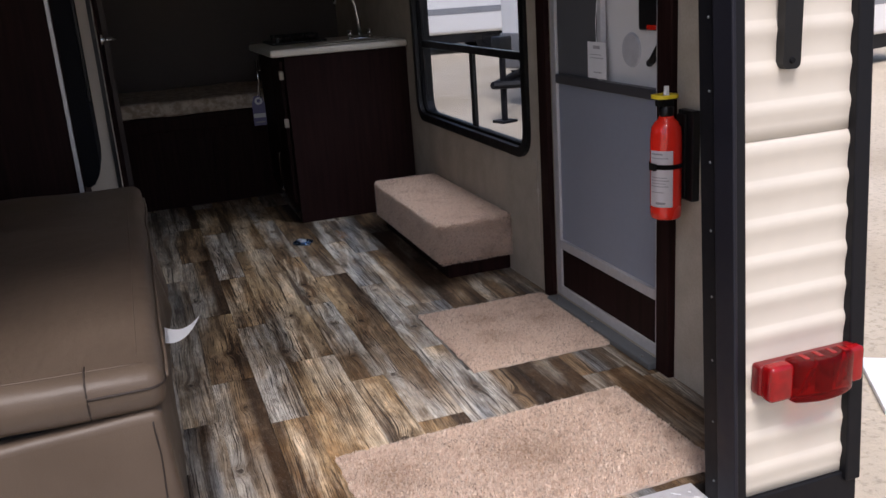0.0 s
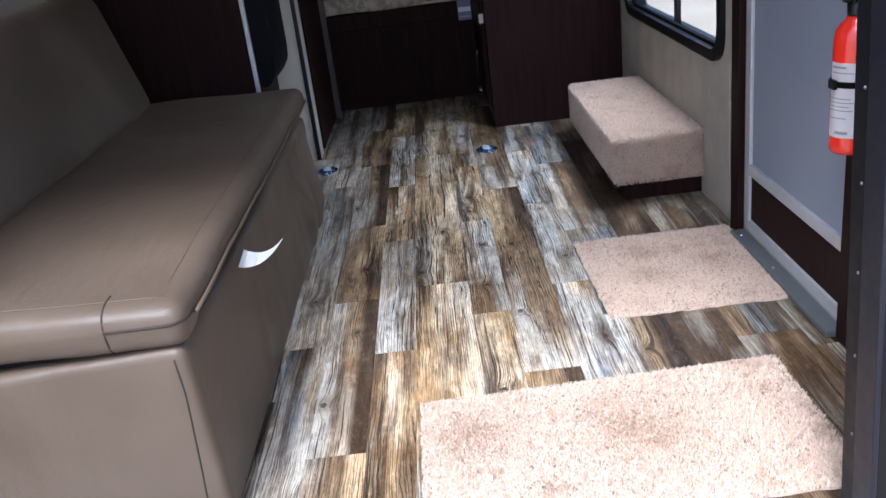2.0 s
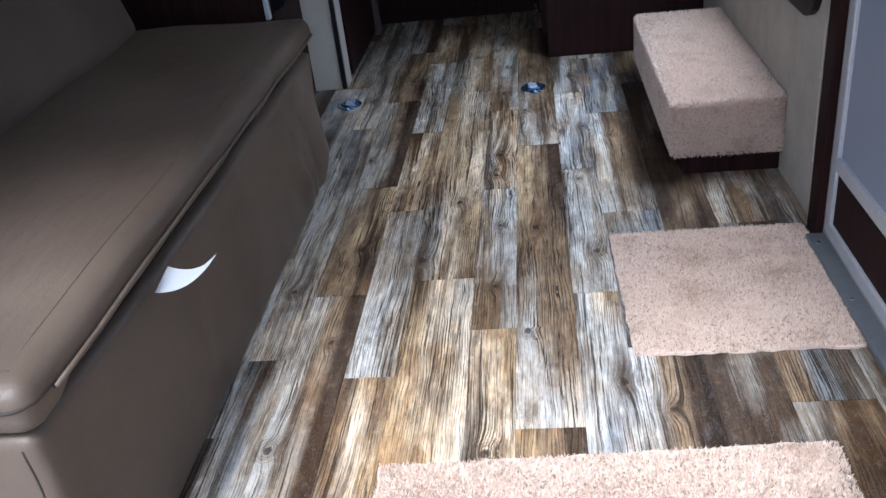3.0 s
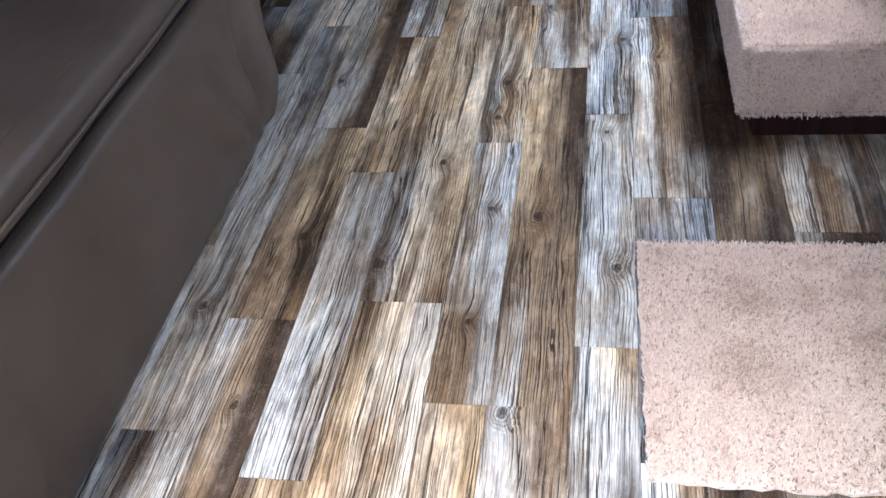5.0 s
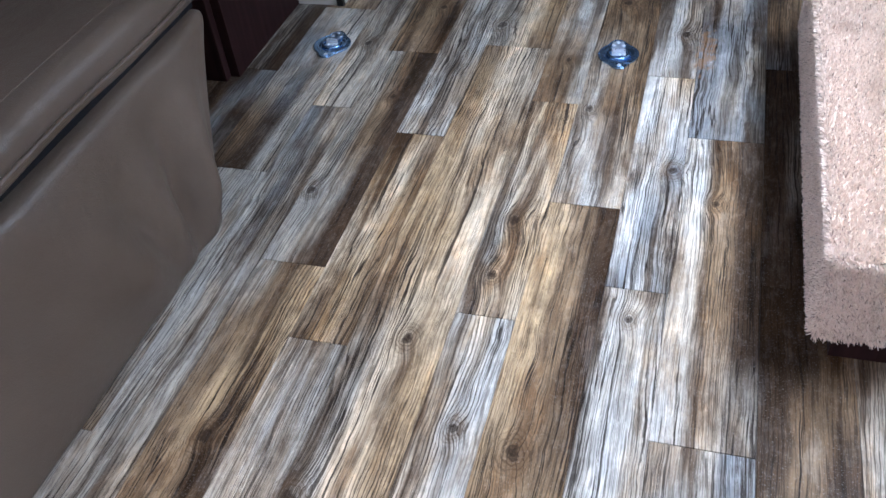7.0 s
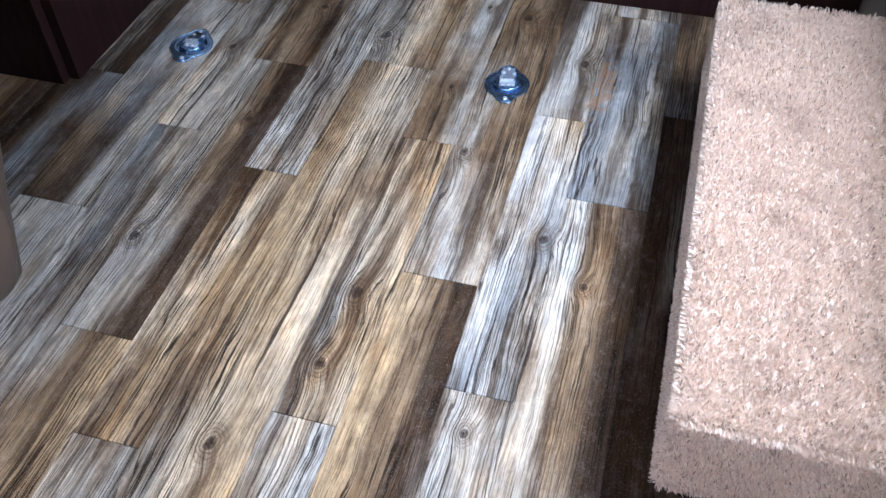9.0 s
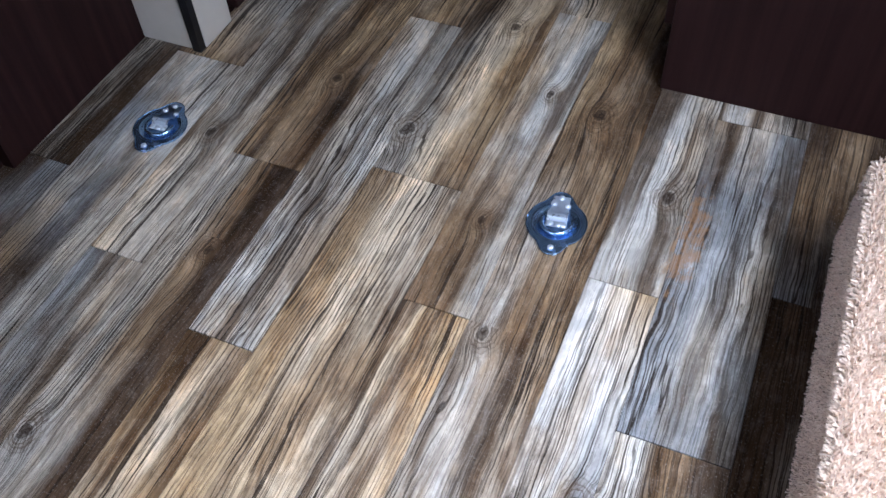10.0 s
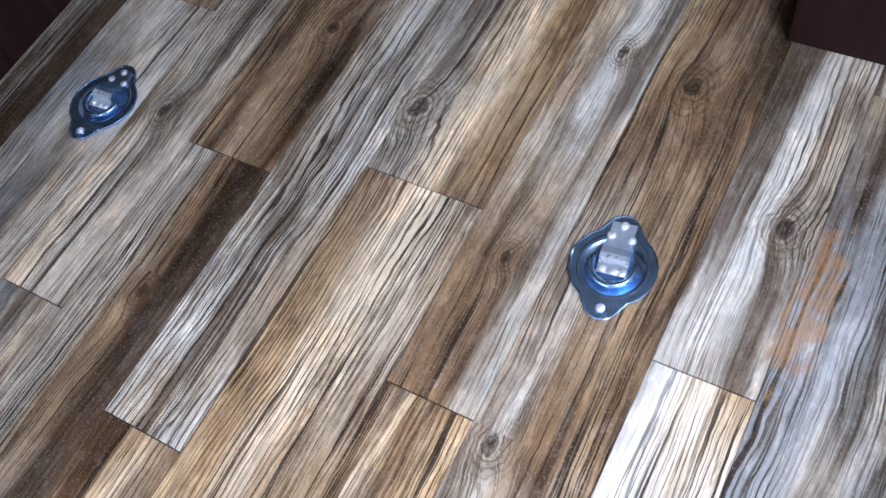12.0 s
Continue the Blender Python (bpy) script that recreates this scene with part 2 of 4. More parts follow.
def cherry():
    s = Shade("dark_cherry_laminate", 0.55, 0, 0.08)
    x, y, z = s.split(s.place())
    n = s.noise(s.join(s.math("MULTIPLY", x, 60.0), s.math("MULTIPLY", y, 60.0), s.math("MULTIPLY", z, 3.0)), 1.0, 4)
    c = s.ramp(n, (0.3, (0.013, 0.0054, 0.0052)), (0.7, (0.024, 0.0102, 0.0095)))
    s.bump(n, 0.05, 0.001)
    return s.colour(c)


def wallboard():
    s = Shade("beige_vinyl_wallboard", 0.7, 0, 0.3)
    p = s.place()
    n, w = s.noise(p, 160.0, 3), s.noise(p, 9.0, 4)
    c = s.mix(s.ramp(w, (0.35, 0.0), (0.65, 1.0)), (0.42, 0.37, 0.30), (0.50, 0.45, 0.37))
    c = s.mix(s.math("MULTIPLY", s.ramp(n, (0.4, 0.0), (0.7, 1.0)), 0.3), c, (0.33, 0.29, 0.23))
    s.bump(n, 0.12, 0.002)
    return s.colour(c)


def sand():
    s = Shade("sandy_gravel", 0.95, 0, 0.2)
    p = s.place()
    c = s.mix(s.ramp(s.noise(p, 0.5, 4), (0.35, 0.0), (0.65, 1.0)), (0.42, 0.35, 0.26), (0.56, 0.49, 0.39))
    c = s.mix(s.math("MULTIPLY", s.ramp(s.noise(p, 22.0, 4, 0.7), (0.52, 0.0), (0.66, 1.0)), 0.6), c, (0.24, 0.20, 0.15))
    s.bump(s.noise(p, 18.0, 5, 0.7), 0.6, 0.03)
    return s.colour(c)


def ticking():
    """Mattress cloth with a swirling brown print."""
    s = Shade("printed_mattress_ticking", 0.85, 0, 0.15)
    p = s.place()
    n = s.noise(p, 26.0, 5, 0.65)
    c = s.ramp(n, (0.40, (0.32, 0.26, 0.20)), (0.50, (0.44, 0.37, 0.30)), (0.60, (0.56, 0.49, 0.41)))
    s.bump(s.noise(p, 70.0, 3), 0.4, 0.004)
    return s.colour(c)


def glass(name, tint=(1, 1, 1), rough=0.0):
    s = Shade(name, rough, 0, 0.5)
    s.b.inputs["Transmission Weight"].default_value = 1.0
    s.b.inputs["IOR"].default_value = 1.05
    return s.colour(tint)


PLANK = plank_wood()
SPOTS = [(-0.05, -0.60, 0.13), (0.31, -0.65, 0.15), (0.53, 0.09, 0.07), (0.73, 0.16, 0.06), (0.55, 0.25, 0.06)]
MAT_PILE = carpet("beige_cut_pile", (0.78, 0.635, 0.525), (0.94, 0.83, 0.725), (0.42, 0.27, 0.16), SPOTS)
BOX_PILE = carpet("tan_cut_pile", (0.78, 0.63, 0.52), (0.94, 0.825, 0.72), (0.50, 0.37, 0.28), (), 0.35)
LEATHER, CHERRY, WALLBOARD, SAND = leather(), cherry(), wallboard(), sand()
SUBFLOOR = plain("dark_joint", (0.025, 0.02, 0.016), 0.9)
BLACK = plain("black_plastic", (0.006, 0.006, 0.007), 0.42, 0, 0.12, 30, 0, 0, 0.35)
BLACK_TRIM = plain("black_painted_aluminium", (0.004, 0.004, 0.006), 0.55, 0.0, 0.12, 30, 0, 0, 0.25)
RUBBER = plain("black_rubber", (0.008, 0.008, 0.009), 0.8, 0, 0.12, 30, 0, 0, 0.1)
WHITE_TRIM = plain("off_white_trim", (0.52, 0.475, 0.41), 0.45, 0, 0.05)
SIDING = plain("cream_ribbed_aluminium", (0.60, 0.55, 0.47), 0.4, 0, 0.04, 12)
WHITE_GEL = plain("white_fibreglass", (0.80, 0.80, 0.80), 0.35, 0, 0.04, 2)
ALU = plain("satin_aluminium", (0.58, 0.58, 0.60), 0.42, 0.35, 0.1, 60)
CHROME = plain("chrome", (0.75, 0.76, 0.78), 0.14, 1.0, 0.05)
ZINC = plain("blue_zinc_plate", (0.32, 0.50, 0.77), 0.22, 0.95, 0.3, 60, 0.05)
BOLT_STEEL = plain("bright_zinc_bolt", (0.62, 0.68, 0.76), 0.32, 0.55, 0.15, 90)
GREY_PANEL = plain("grey_screen_panel", (0.27, 0.295, 0.355), 0.5, 0, 0.05, 50)
MESH_GREY = plain("dark_screen_mesh", (0.09, 0.095, 0.105), 0.75, 0, 0.1, 300)
RED_PAINT = plain("red_gloss_enamel", (0.72, 0.022, 0.010), 0.25, 0, 0.05, 15, 0, 0.5)
RED_LENS = plain("red_moulded_lens", (0.26, 0.003, 0.004), 0.22, 0, 0.3, 40, 0.05, 0.1)
RED_GLASS = plain("clear_red_lens", (0.52, 0.008, 0.010), 0.05, 0, 0.1, 40)
lens_node = RED_GLASS.node_tree.nodes["Principled BSDF"]
lens_node.inputs["Transmission Weight"].default_value, lens_node.inputs["IOR"].default_value = 0.9, 1.2
PAPER = plain("white_paper", (0.82, 0.83, 0.85), 0.7, 0, 0.03)
INK = plain("grey_print", (0.42, 0.42, 0.45), 0.7)
YELLOW = plain("yellow_plastic", (0.80, 0.62, 0.03), 0.4)
COUNTER = plain("cream_laminate_worktop", (0.72, 0.68, 0.60), 0.35, 0, 0.06, 80)
MATTRESS = ticking()
# dark brown board, lowered further so the colour carries the bunk end's shade
DARK_WALL = plain("shaded_brown_wallboard", (0.085, 0.072, 0.068), 0.7, 0, 0.1, 40)
SILL_PAINT = plain("grey_sill_plate", (0.13, 0.14, 0.15), 0.4, 0.3, 0.15, 60)
PURPLE = plain("purple_tag_print", (0.20, 0.19, 0.36), 0.5)
PANE = glass("tinted_window_glass", (0.58, 0.61, 0.65))
FRIDGE = plain("black_fridge_laminate", (0.003, 0.0035, 0.006), 0.6, 0, 0.12, 30, 0, 0, 0.1)
CEIL = plain("ceiling_board", (0.40, 0.385, 0.36), 0.6, 0, 0.05)

# ---- mesh helpers ----
ORIGIN = {}


def thing(name, base, label, category, group="", kind=""):
    e = new(name)
    e.empty_display_size = 0.1
    e.location = base
    ORIGIN[e] = Vector(base)
    return tagged(e, label, category, group, kind)


def part(name, bm, material, parent=None, label="", smooth=False):
    """Links a bmesh, drawn in world metres, as one mesh object under its thing or part."""
    o = ORIGIN.get(parent, Vector())
    bmesh.ops.translate(bm, verts=bm.verts, vec=-o)
    me = bpy.data.meshes.new(name)
    bm.to_mesh(me)
    bm.free()
    me.materials.append(material)
    if smooth:
        me.shade_smooth()
    ob = new(name, me)
    if parent:
        ob.parent = parent
    ORIGIN[ob] = o
    if label:
        tagged(ob, label)
    return ob


def setting(name, bm, material, label, category, smooth=False):
    return tagged(part(name, bm, material, None, "", smooth), label, category, "", "structure")


def box(x0, x1, y0, y1, z0, z1, bevel=0.0, seg=2, bm=None):
    """A block, its edges rounded by bevel."""
    b = bmesh.new()
    m = Matrix.LocRotScale(((x0 + x1) / 2, (y0 + y1) / 2, (z0 + z1) / 2), None, (abs(x1 - x0), abs(y1 - y0), abs(z1 - z0)))
    bmesh.ops.create_cube(b, size=1, matrix=m)
    if bevel:
        bmesh.ops.bevel(b, geom=b.edges[:], offset=bevel, segments=seg, profile=0.5, affect="EDGES")
    return b if bm is None else merge(bm, b)


def merge(into, other):
    me = bpy.data.meshes.new("tmp")
    other.to_mesh(me)
    other.free()
    into.from_mesh(me)
    bpy.data.meshes.remove(me)
    return into


def rod(a, b, r, r2=None, seg=16, caps=True, bm=None):
    """A round bar from a to b."""
    a, b = Vector(a), Vector(b)
    q = (b - a).to_track_quat("Z", "Y").to_matrix().to_4x4()
    k = bmesh.new()
    bmesh.ops.create_cone(k, cap_ends=caps, segments=seg, radius1=r, radius2=r if r2 is None else r2, depth=(b - a).length, matrix=Matrix.Translation((a + b) / 2) @ q)
    return k if bm is None else merge(bm, k)


def tube(points, r, seg=8, bm=None):
    """A round tube along a line of points."""
    k = bmesh.new()
    pts = [Vector(p) for p in points]
    rings = []
    for i, p in enumerate(pts):
        way = (pts[min(i + 1, len(pts) - 1)] - pts[max(i - 1, 0)]).normalized()
        q = way.to_track_quat("Z", "Y")
        rings.append([k.verts.new(p + q @ Vector((r * math.cos(2 * math.pi * j / seg), r * math.sin(2 * math.pi * j / seg), 0))) for j in range(seg)])
    for a, b in zip(rings, rings[1:]):
        for j in range(seg):
            k.faces.new((a[j], a[(j + 1) % seg], b[(j + 1) % seg], b[j]))
    k.faces.new(rings[0][::-1])
    k.faces.new(rings[-1])
    return k if bm is None else merge(bm, k)


def lathe(profile, axis_at, seg=28):
    """A turned body about a vertical axis: profile of (radius, z)."""
    k = bmesh.new()
    rings = []
    for r, z in profile:
        rings.append([k.verts.new((axis_at[0] + r * math.cos(2 * math.pi * j / seg), axis_at[1] + r * math.sin(2 * math.pi * j / seg), z)) for j in range(seg)])
    for a, b in zip(rings, rings[1:]):
        for j in range(seg):
            k.faces.new((a[j], a[(j + 1) % seg], b[(j + 1) % seg], b[j]))
    k.faces.new(rings[0][::-1])
    k.faces.new(rings[-1])
    return k


def soft(x0, x1, y0, y1, z0, z1, r, step=0.05, shape=None):
    """An upholstered block: rounded edges of radius r, a fine grid, pushed about by shape(p) -> offset."""
    c = Vector(((x0 + x1) / 2, (y0 + y1) / 2, (z0 + z1) / 2))
    h = Vector(((x1 - x0) / 2, (y1 - y0) / 2, (z1 - z0) / 2))

    def cuts(e):
        n = max(2, round(2 * (e - r) / step))
        ends = [e, e - r * 0.12, e - r * 0.35, e - r * 0.65]
        return sorted({round(v, 5) for v in [-v for v in ends] + ends + [-(e - r) + 2 * (e - r) * i / n for i in range(n + 1)]})

    lines = [cuts(e) for e in h]
    k = bmesh.new()
    for ax in range(3):
        u, v = (ax + 1) % 3, (ax + 2) % 3
        for side in (-1, 1):
            rows = []
            for a in lines[u]:
                row = []
                for b in lines[v]:
                    p = [0, 0, 0]
                    p[ax], p[u], p[v] = side * h[ax], a, b
                    row.append(k.verts.new(p))
                rows.append(row)
            for i in range(len(rows) - 1):
                for j in range(len(rows[0]) - 1):
                    f = (rows[i][j], rows[i + 1][j], rows[i + 1][j + 1], rows[i][j + 1])
                    k.faces.new(f if side > 0 else f[::-1])
    bmesh.ops.remove_doubles(k, verts=k.verts, dist=1e-5)
    for vert in k.verts:
        p = vert.co
        q = Vector([max(-(h[i] - r), min(h[i] - r, p[i])) for i in range(3)])
        d = p - q
        if d.length > 1e-7:
            p = q + d.normalized() * min(r, d.length if d.length < r else r)
        p = p + c
        vert.co = p + (Vector(shape(p)) if shape else Vector())
    return k


def plate(points, depth, axis="x"):
    """A flat outline of (a, b) pairs drawn out by depth: along x with (y, z), y with (x, z), z with (x, y)."""
    k = bmesh.new()
    lo, hi = depth
    at = {"x": lambda a, b, d: (d, a, b), "y": lambda a, b, d: (a, d, b), "z": lambda a, b, d: (a, b, d)}[axis]
    low = [k.verts.new(at(a, b, lo)) for a, b in points]
    top = [k.verts.new(at(a, b, hi)) for a, b in points]
    n = len(points)
    k.faces.new(low)
    k.faces.new(top)
    for i in range(n):
        k.faces.new((low[i], low[(i + 1) % n], top[(i + 1) % n], top[i]))
    bmesh.ops.recalc_face_normals(k, faces=k.faces)
    return k


def oval(a0, a1, b0, b1, r, n=6):
    """A rectangle's outline with round corners."""
    out = []
    for ca, cb, s in ((a1 - r, b1 - r, 0), (a0 + r, b1 - r, 90), (a0 + r, b0 + r, 180), (a1 - r, b0 + r, 270)):
        for i in range(n + 1):
            t = radians(s + 90 * i / n)
            out.append((ca + r * math.cos(t), cb + r * math.sin(t)))
    return out


def ring_frame(outer, inner, depth, axis="x"):
    """A frame between two outlines with the same number of points."""
    k = bmesh.new()
    at = {"x": lambda a, b, d: (d, a, b), "y": lambda a, b, d: (a, d, b), "z": lambda a, b, d: (a, b, d)}[axis]
    loops = [[k.verts.new(at(a, b, d)) for a, b in o] for o, d in ((outer, depth[0]), (outer, depth[1]), (inner, depth[1]), (inner, depth[0]))]
    n = len(outer)
    for q in range(4):
        a, b = loops[q], loops[(q + 1) % 4]
        for i in range(n):
            k.faces.new((a[i], a[(i + 1) % n], b[(i + 1) % n], b[i]))
    bmesh.ops.recalc_face_normals(k, faces=k.faces)
    return k


def wall_with_holes(axis, at, thick, a0, a1, z0, z1, holes):
    """A wall slab with rectangular openings through it: along y at x = at (axis 'x'), or along x at y = at (axis 'y')."""
    cuts_a = sorted({a0, a1, *[h[0] for h in holes], *[h[1] for h in holes]})
    cuts_z = sorted({z0, z1, *[h[2] for h in holes], *[h[3] for h in holes]})
    k = bmesh.new()
    for p, q in zip(cuts_a, cuts_a[1:]):
        for r, s in zip(cuts_z, cuts_z[1:]):
            m, n = (p + q) / 2, (r + s) / 2
            if any(h[0] < m < h[1] and h[2] < n < h[3] for h in holes):
                continue
            if axis == "x":
                box(at, at + thick, p, q, r, s, bm=k)
            else:
                box(p, q, at, at + thick, r, s, bm=k)
    bmesh.ops.remove_doubles(k, verts=k.verts, dist=1e-5)
    inner = [f for f in k.faces if sum(1 for g in k.faces if g is not f and (g.calc_center_median() - f.calc_center_median()).length < 1e-5)]
    bmesh.ops.delete(k, geom=inner, context="FACES_ONLY")
    return k


# ---- the trailer's shell ----
LEFT, RIGHT, REAR, FRONT, TOP = -1.40, 0.89, -1.10, 3.60, 2.02
GROUND = -0.55
k = bmesh.new()
bmesh.ops.create_grid(k, x_segments=2, y_segments=2, size=600, matrix=Matrix.Translation((0, 0, GROUND)))
setting("ground", k, SAND, "pale sandy gravel ground of a trailer lot", "ground")

setting("wall_east", wall_with_holes("x", RIGHT, 0.05, REAR + 0.10, FRONT, 0.0, TOP, [(-0.365, 0.335, 0.03, 1.88), (0.545, 1.845, 0.53, 1.43)]), WALLBOARD,
        "beige wallboard side wall with a window and a door", "wall")
setting("wall_west", wall_with_holes("x", LEFT - 0.05, 0.05, REAR + 0.10, FRONT, 0.0, TOP, [(-0.45, 0.62, 1.02, 1.6)]), WALLBOARD, "beige wallboard side wall behind the sofa", "wall")
setting("wall_north", box(LEFT - 0.05, RIGHT + 0.05, FRONT, FRONT + 0.05, 0, TOP), DARK_WALL, "dark brown wallboard end wall over the bunk, shade deepened in its colour", "wall")
setting("ceiling", box(LEFT - 0.05, RIGHT + 0.05, REAR, FRONT + 0.05, TOP, TOP + 0.06), CEIL, "plain white trailer ceiling", "ceiling")
setting("subfloor", box(LEFT, RIGHT, -0.94, FRONT, -0.06, -0.006), SUBFLOOR, "dark backing under the plank floor", "floor")


def lean(z):
    """The rear wall tips forward as it rises."""
    return REAR + 0.055 * z


# rear wall: piers either side of the ramp opening, and a header
def rear_pier(name, x0, x1, label):
    o = thing(name, ((x0 + x1) / 2, REAR, 0), label, "wall", "", "structure")
    k = bmesh.new()
    pts = []
    for n in range(-1, 27):
        z = 0.045 + n * 0.0785
        # one rib of the siding: a flat, then a soft roll; a lap joint between sheets
        for u, d in ((0.02, 0.0), (0.35, -0.001), (0.48, -0.0025), (0.62, -0.005), (0.76, -0.0065), (0.88, -0.0045), (0.97, -0.001)):
            pts.append((z + u * 0.0785, d))
        if n % 10 == 9:
            pts += [(z + 0.0780, 0.003), (z + 0.0792, 0.003)]
    pts = [p for p in pts if 0.03 <= p[0] <= TOP]
    left = [k.verts.new((x0, lean(h) + d, h)) for h, d in pts]
    right = [k.verts.new((x1, lean(h) + d, h)) for h, d in pts]
    for i in range(len(pts) - 1):
        k.faces.new((left[i], right[i], right[i + 1], left[i + 1]))
    part("siding", k, SIDING, o, "cream ribbed aluminium siding", True)
    k = box(x0, x1, REAR + 0.012, REAR + 0.12, -0.02, TOP)
    for v in k.verts:
        v.co.y += 0.055 * v.co.z if v.co.y < REAR + 0.05 else 0.0
    part("core", k, WALLBOARD, o)
    return o


def slanted(x0, x1, y0, y1, z0, z1, bevel=0.004):
    k = box(x0, x1, y0, y1, z0, z1, bevel)
    for v in k.verts:
        v.co.y += 0.055 * v.co.z
    return k


pier = rear_pier("wall_south_1", 0.621, 0.895, "cream ribbed siding pier beside the ramp opening")
part("jamb", slanted(0.596, 0.622, REAR - 0.012, REAR + 0.105, -0.03, TOP), BLACK_TRIM, pier, "black ramp opening jamb")
part("corner_trim", slanted(0.885, 0.925, REAR - 0.022, REAR + 0.05, 0.03, TOP), BLACK_TRIM, pier, "black corner moulding")
part("skirt", slanted(0.596, 0.925, REAR - 0.010, REAR + 0.06, -0.30, 0.048), BLACK_TRIM, pier, "black bumper skirt")
for i in range(14):
    z = 0.06 + i * 0.145
    part("rivet", rod((0.597, lean(z) + 0.069, z), (0.594, lean(z) + 0.069, z), 0.0035, 0.0025, 10), SILL_PAINT, pier)
part("jamb_flange", slanted(0.588, 0.598, REAR - 0.016, REAR + 0.046, -0.03, TOP, 0.003), plain("blue_black_aluminium", (0.010, 0.010, 0.016), 0.5, 0, 0.12, 30, 0, 0, 0.3), pier, "raised blue-black outer flange")
pier2 = rear_pier("wall_south_2", LEFT - 0.06, -1.16, "cream ribbed siding pier beside the ramp opening")
part("jamb", slanted(-1.165, -1.13, REAR - 0.012, REAR + 0.125, -0.03, TOP), BLACK_TRIM, pier2, "black ramp opening jamb")
setting("wall_south_header", slanted(-1.13, 0.596, REAR, REAR + 0.12, 1.93, TOP), BLACK_TRIM, "black header over the ramp opening", "wall")
k = box(-1.13, 0.596, REAR + 0.004, -0.94, -0.05, 0.006, 0.003)
sill = setting("threshold", k, ALU, "worn aluminium tread plate at the ramp opening", "threshold")
k = bmesh.new()
for i in range(44):
    for j in range(3):
        x, y, t = -1.10 + i * 0.039, -1.035 + j * 0.035, (1 if (i + j) % 2 else -1) * 45
        q = box(-0.011, 0.011, -0.003, 0.003, 0.005, 0.0078, 0.001, 1)
        bmesh.ops.transform(q, matrix=pose(x, y, 0, 0, 0, t), verts=q.verts)
        merge(k, q)
part("tread", k, ALU, sill)

# dark chassis and plain outer skins that close the trailer below and behind
setting("chassis", box(LEFT - 0.02, RIGHT + 0.02, REAR + 0.08, FRONT, GROUND, -0.062), BLACK_TRIM, "dark chassis block under the trailer floor", "chassis")
setting("wall_west_outer", wall_with_holes("x", LEFT - 0.064, 0.012, REAR + 0.13, FRONT + 0.05, -0.1, TOP, [(-0.47, 0.64, 1.0, 1.62)]), SIDING, "cream outer skin of the trailer's far flank", "wall")
setting("wall_north_outer", box(LEFT - 0.05, RIGHT + 0.05, FRONT + 0.052, FRONT + 0.064, -0.1, TOP), SIDING, "cream outer skin of the trailer's front", "wall")

# outer skin of the right flank, seen past the corner
setting("wall_east_outer", wall_with_holes("x", RIGHT + 0.05, 0.012, REAR + 0.11, FRONT, -0.1, TOP, [(-0.42, 0.39, -0.02, 1.92), (0.53, 1.86, 0.51, 1.45)]), SIDING, "cream outer skin of the trailer's flank", "wall")


# ---- right wall: window, door and their fittings ----
def side_window(name, x, y0, y1, z0, z1, inward, label, mid=None, split=None):
    """A black-framed trailer window with round corners in a wall at x; inward: the way into the room."""
    o = thing(name, (x, (y0 + y1) / 2, z0), label, "window", "", "structure")
    out, inn = oval(y0 - 0.025, y1 + 0.025, z0 - 0.025, z1 + 0.025, 0.095), oval(y0 + 0.012, y1 - 0.012, z0 + 0.012, z1 - 0.012, 0.07)
    part("window_frame", ring_frame(out, inn, (x + inward * 0.018, x - inward * 0.066)), BLACK, o, "black aluminium frame with round corners")
    out2 = oval(y0 - 0.002, y1 + 0.002, z0 - 0.002, z1 + 0.002, 0.08)
    part("gasket", ring_frame(out2, oval(y0 + 0.024, y1 - 0.024, z0 + 0.024, z1 - 0.024, 0.06), (x - inward * 0.004, x - inward * 0.02)), RUBBER, o)
    xm = x - inward * 0.03
    if mid:
        part("mid_bar", box(xm - 0.012, xm + 0.012, y0, y1, mid - 0.016, mid + 0.016, 0.003), BLACK, o)
    if split:
        part("divider", box(xm - 0.010, xm + 0.010, split - 0.018, split + 0.018, z0, mid, 0.003), BLACK, o)
    for a, b, c, d in ([(y0, y1, mid, z1), (y0, split, z0, mid), (split, y1, z0, mid)] if mid else [(y0, y1, z0, z1)]):
        p = part("pane", box(xm - 0.002, xm + 0.002, a + 0.014, b - 0.014, c + 0.014, d - 0.014), PANE, o)
        p.visible_shadow = False
    return o


side_window("window_1", RIGHT, 0.545, 1.845, 0.53, 1.43, -1, "black-framed trailer window with a slider below", 0.885, 1.165)
side_window("window_2", LEFT, -0.45, 0.62, 1.02, 1.6, 1, "black-framed trailer window above the sofa")

# entry: brown casing, screen door inside, white outer door behind it
case = thing("door_frame", (0.885, 0, 0), "dark brown casing round the entry door", "door frame", "", "structure")
part("jamb", box(0.868, RIGHT, 0.335, 0.402, 0.0, 1.95, 0.004), CHERRY, case)
part("jamb", box(0.868, RIGHT, -0.435, -0.365, 0.0, 1.95, 0.004), CHERRY, case)
part("head", box(0.868, RIGHT, -0.365, 0.335, 1.885, 1.95, 0.004), CHERRY, case)
part("sill", box(0.845, 0.935, -0.363, 0.333, 0.001, 0.022, 0.004), SILL_PAINT, case, "grey metal sill plate")
for y in (-0.30, 0.02, 0.28):
    part("screw", rod((0.862, y, 0.021), (0.862, y, 0.0245), 0.005, 0.004, 10), CHROME, case)
screen = thing("door_1", (0.90, 0, 0.03), "closed screen door with grey lower panel and dark kick plate", "door", "", "structure")
part("stile", box(0.888, 0.912, 0.292, 0.331, 0.03, 1.87, 0.004), ALU, screen, "aluminium stile")
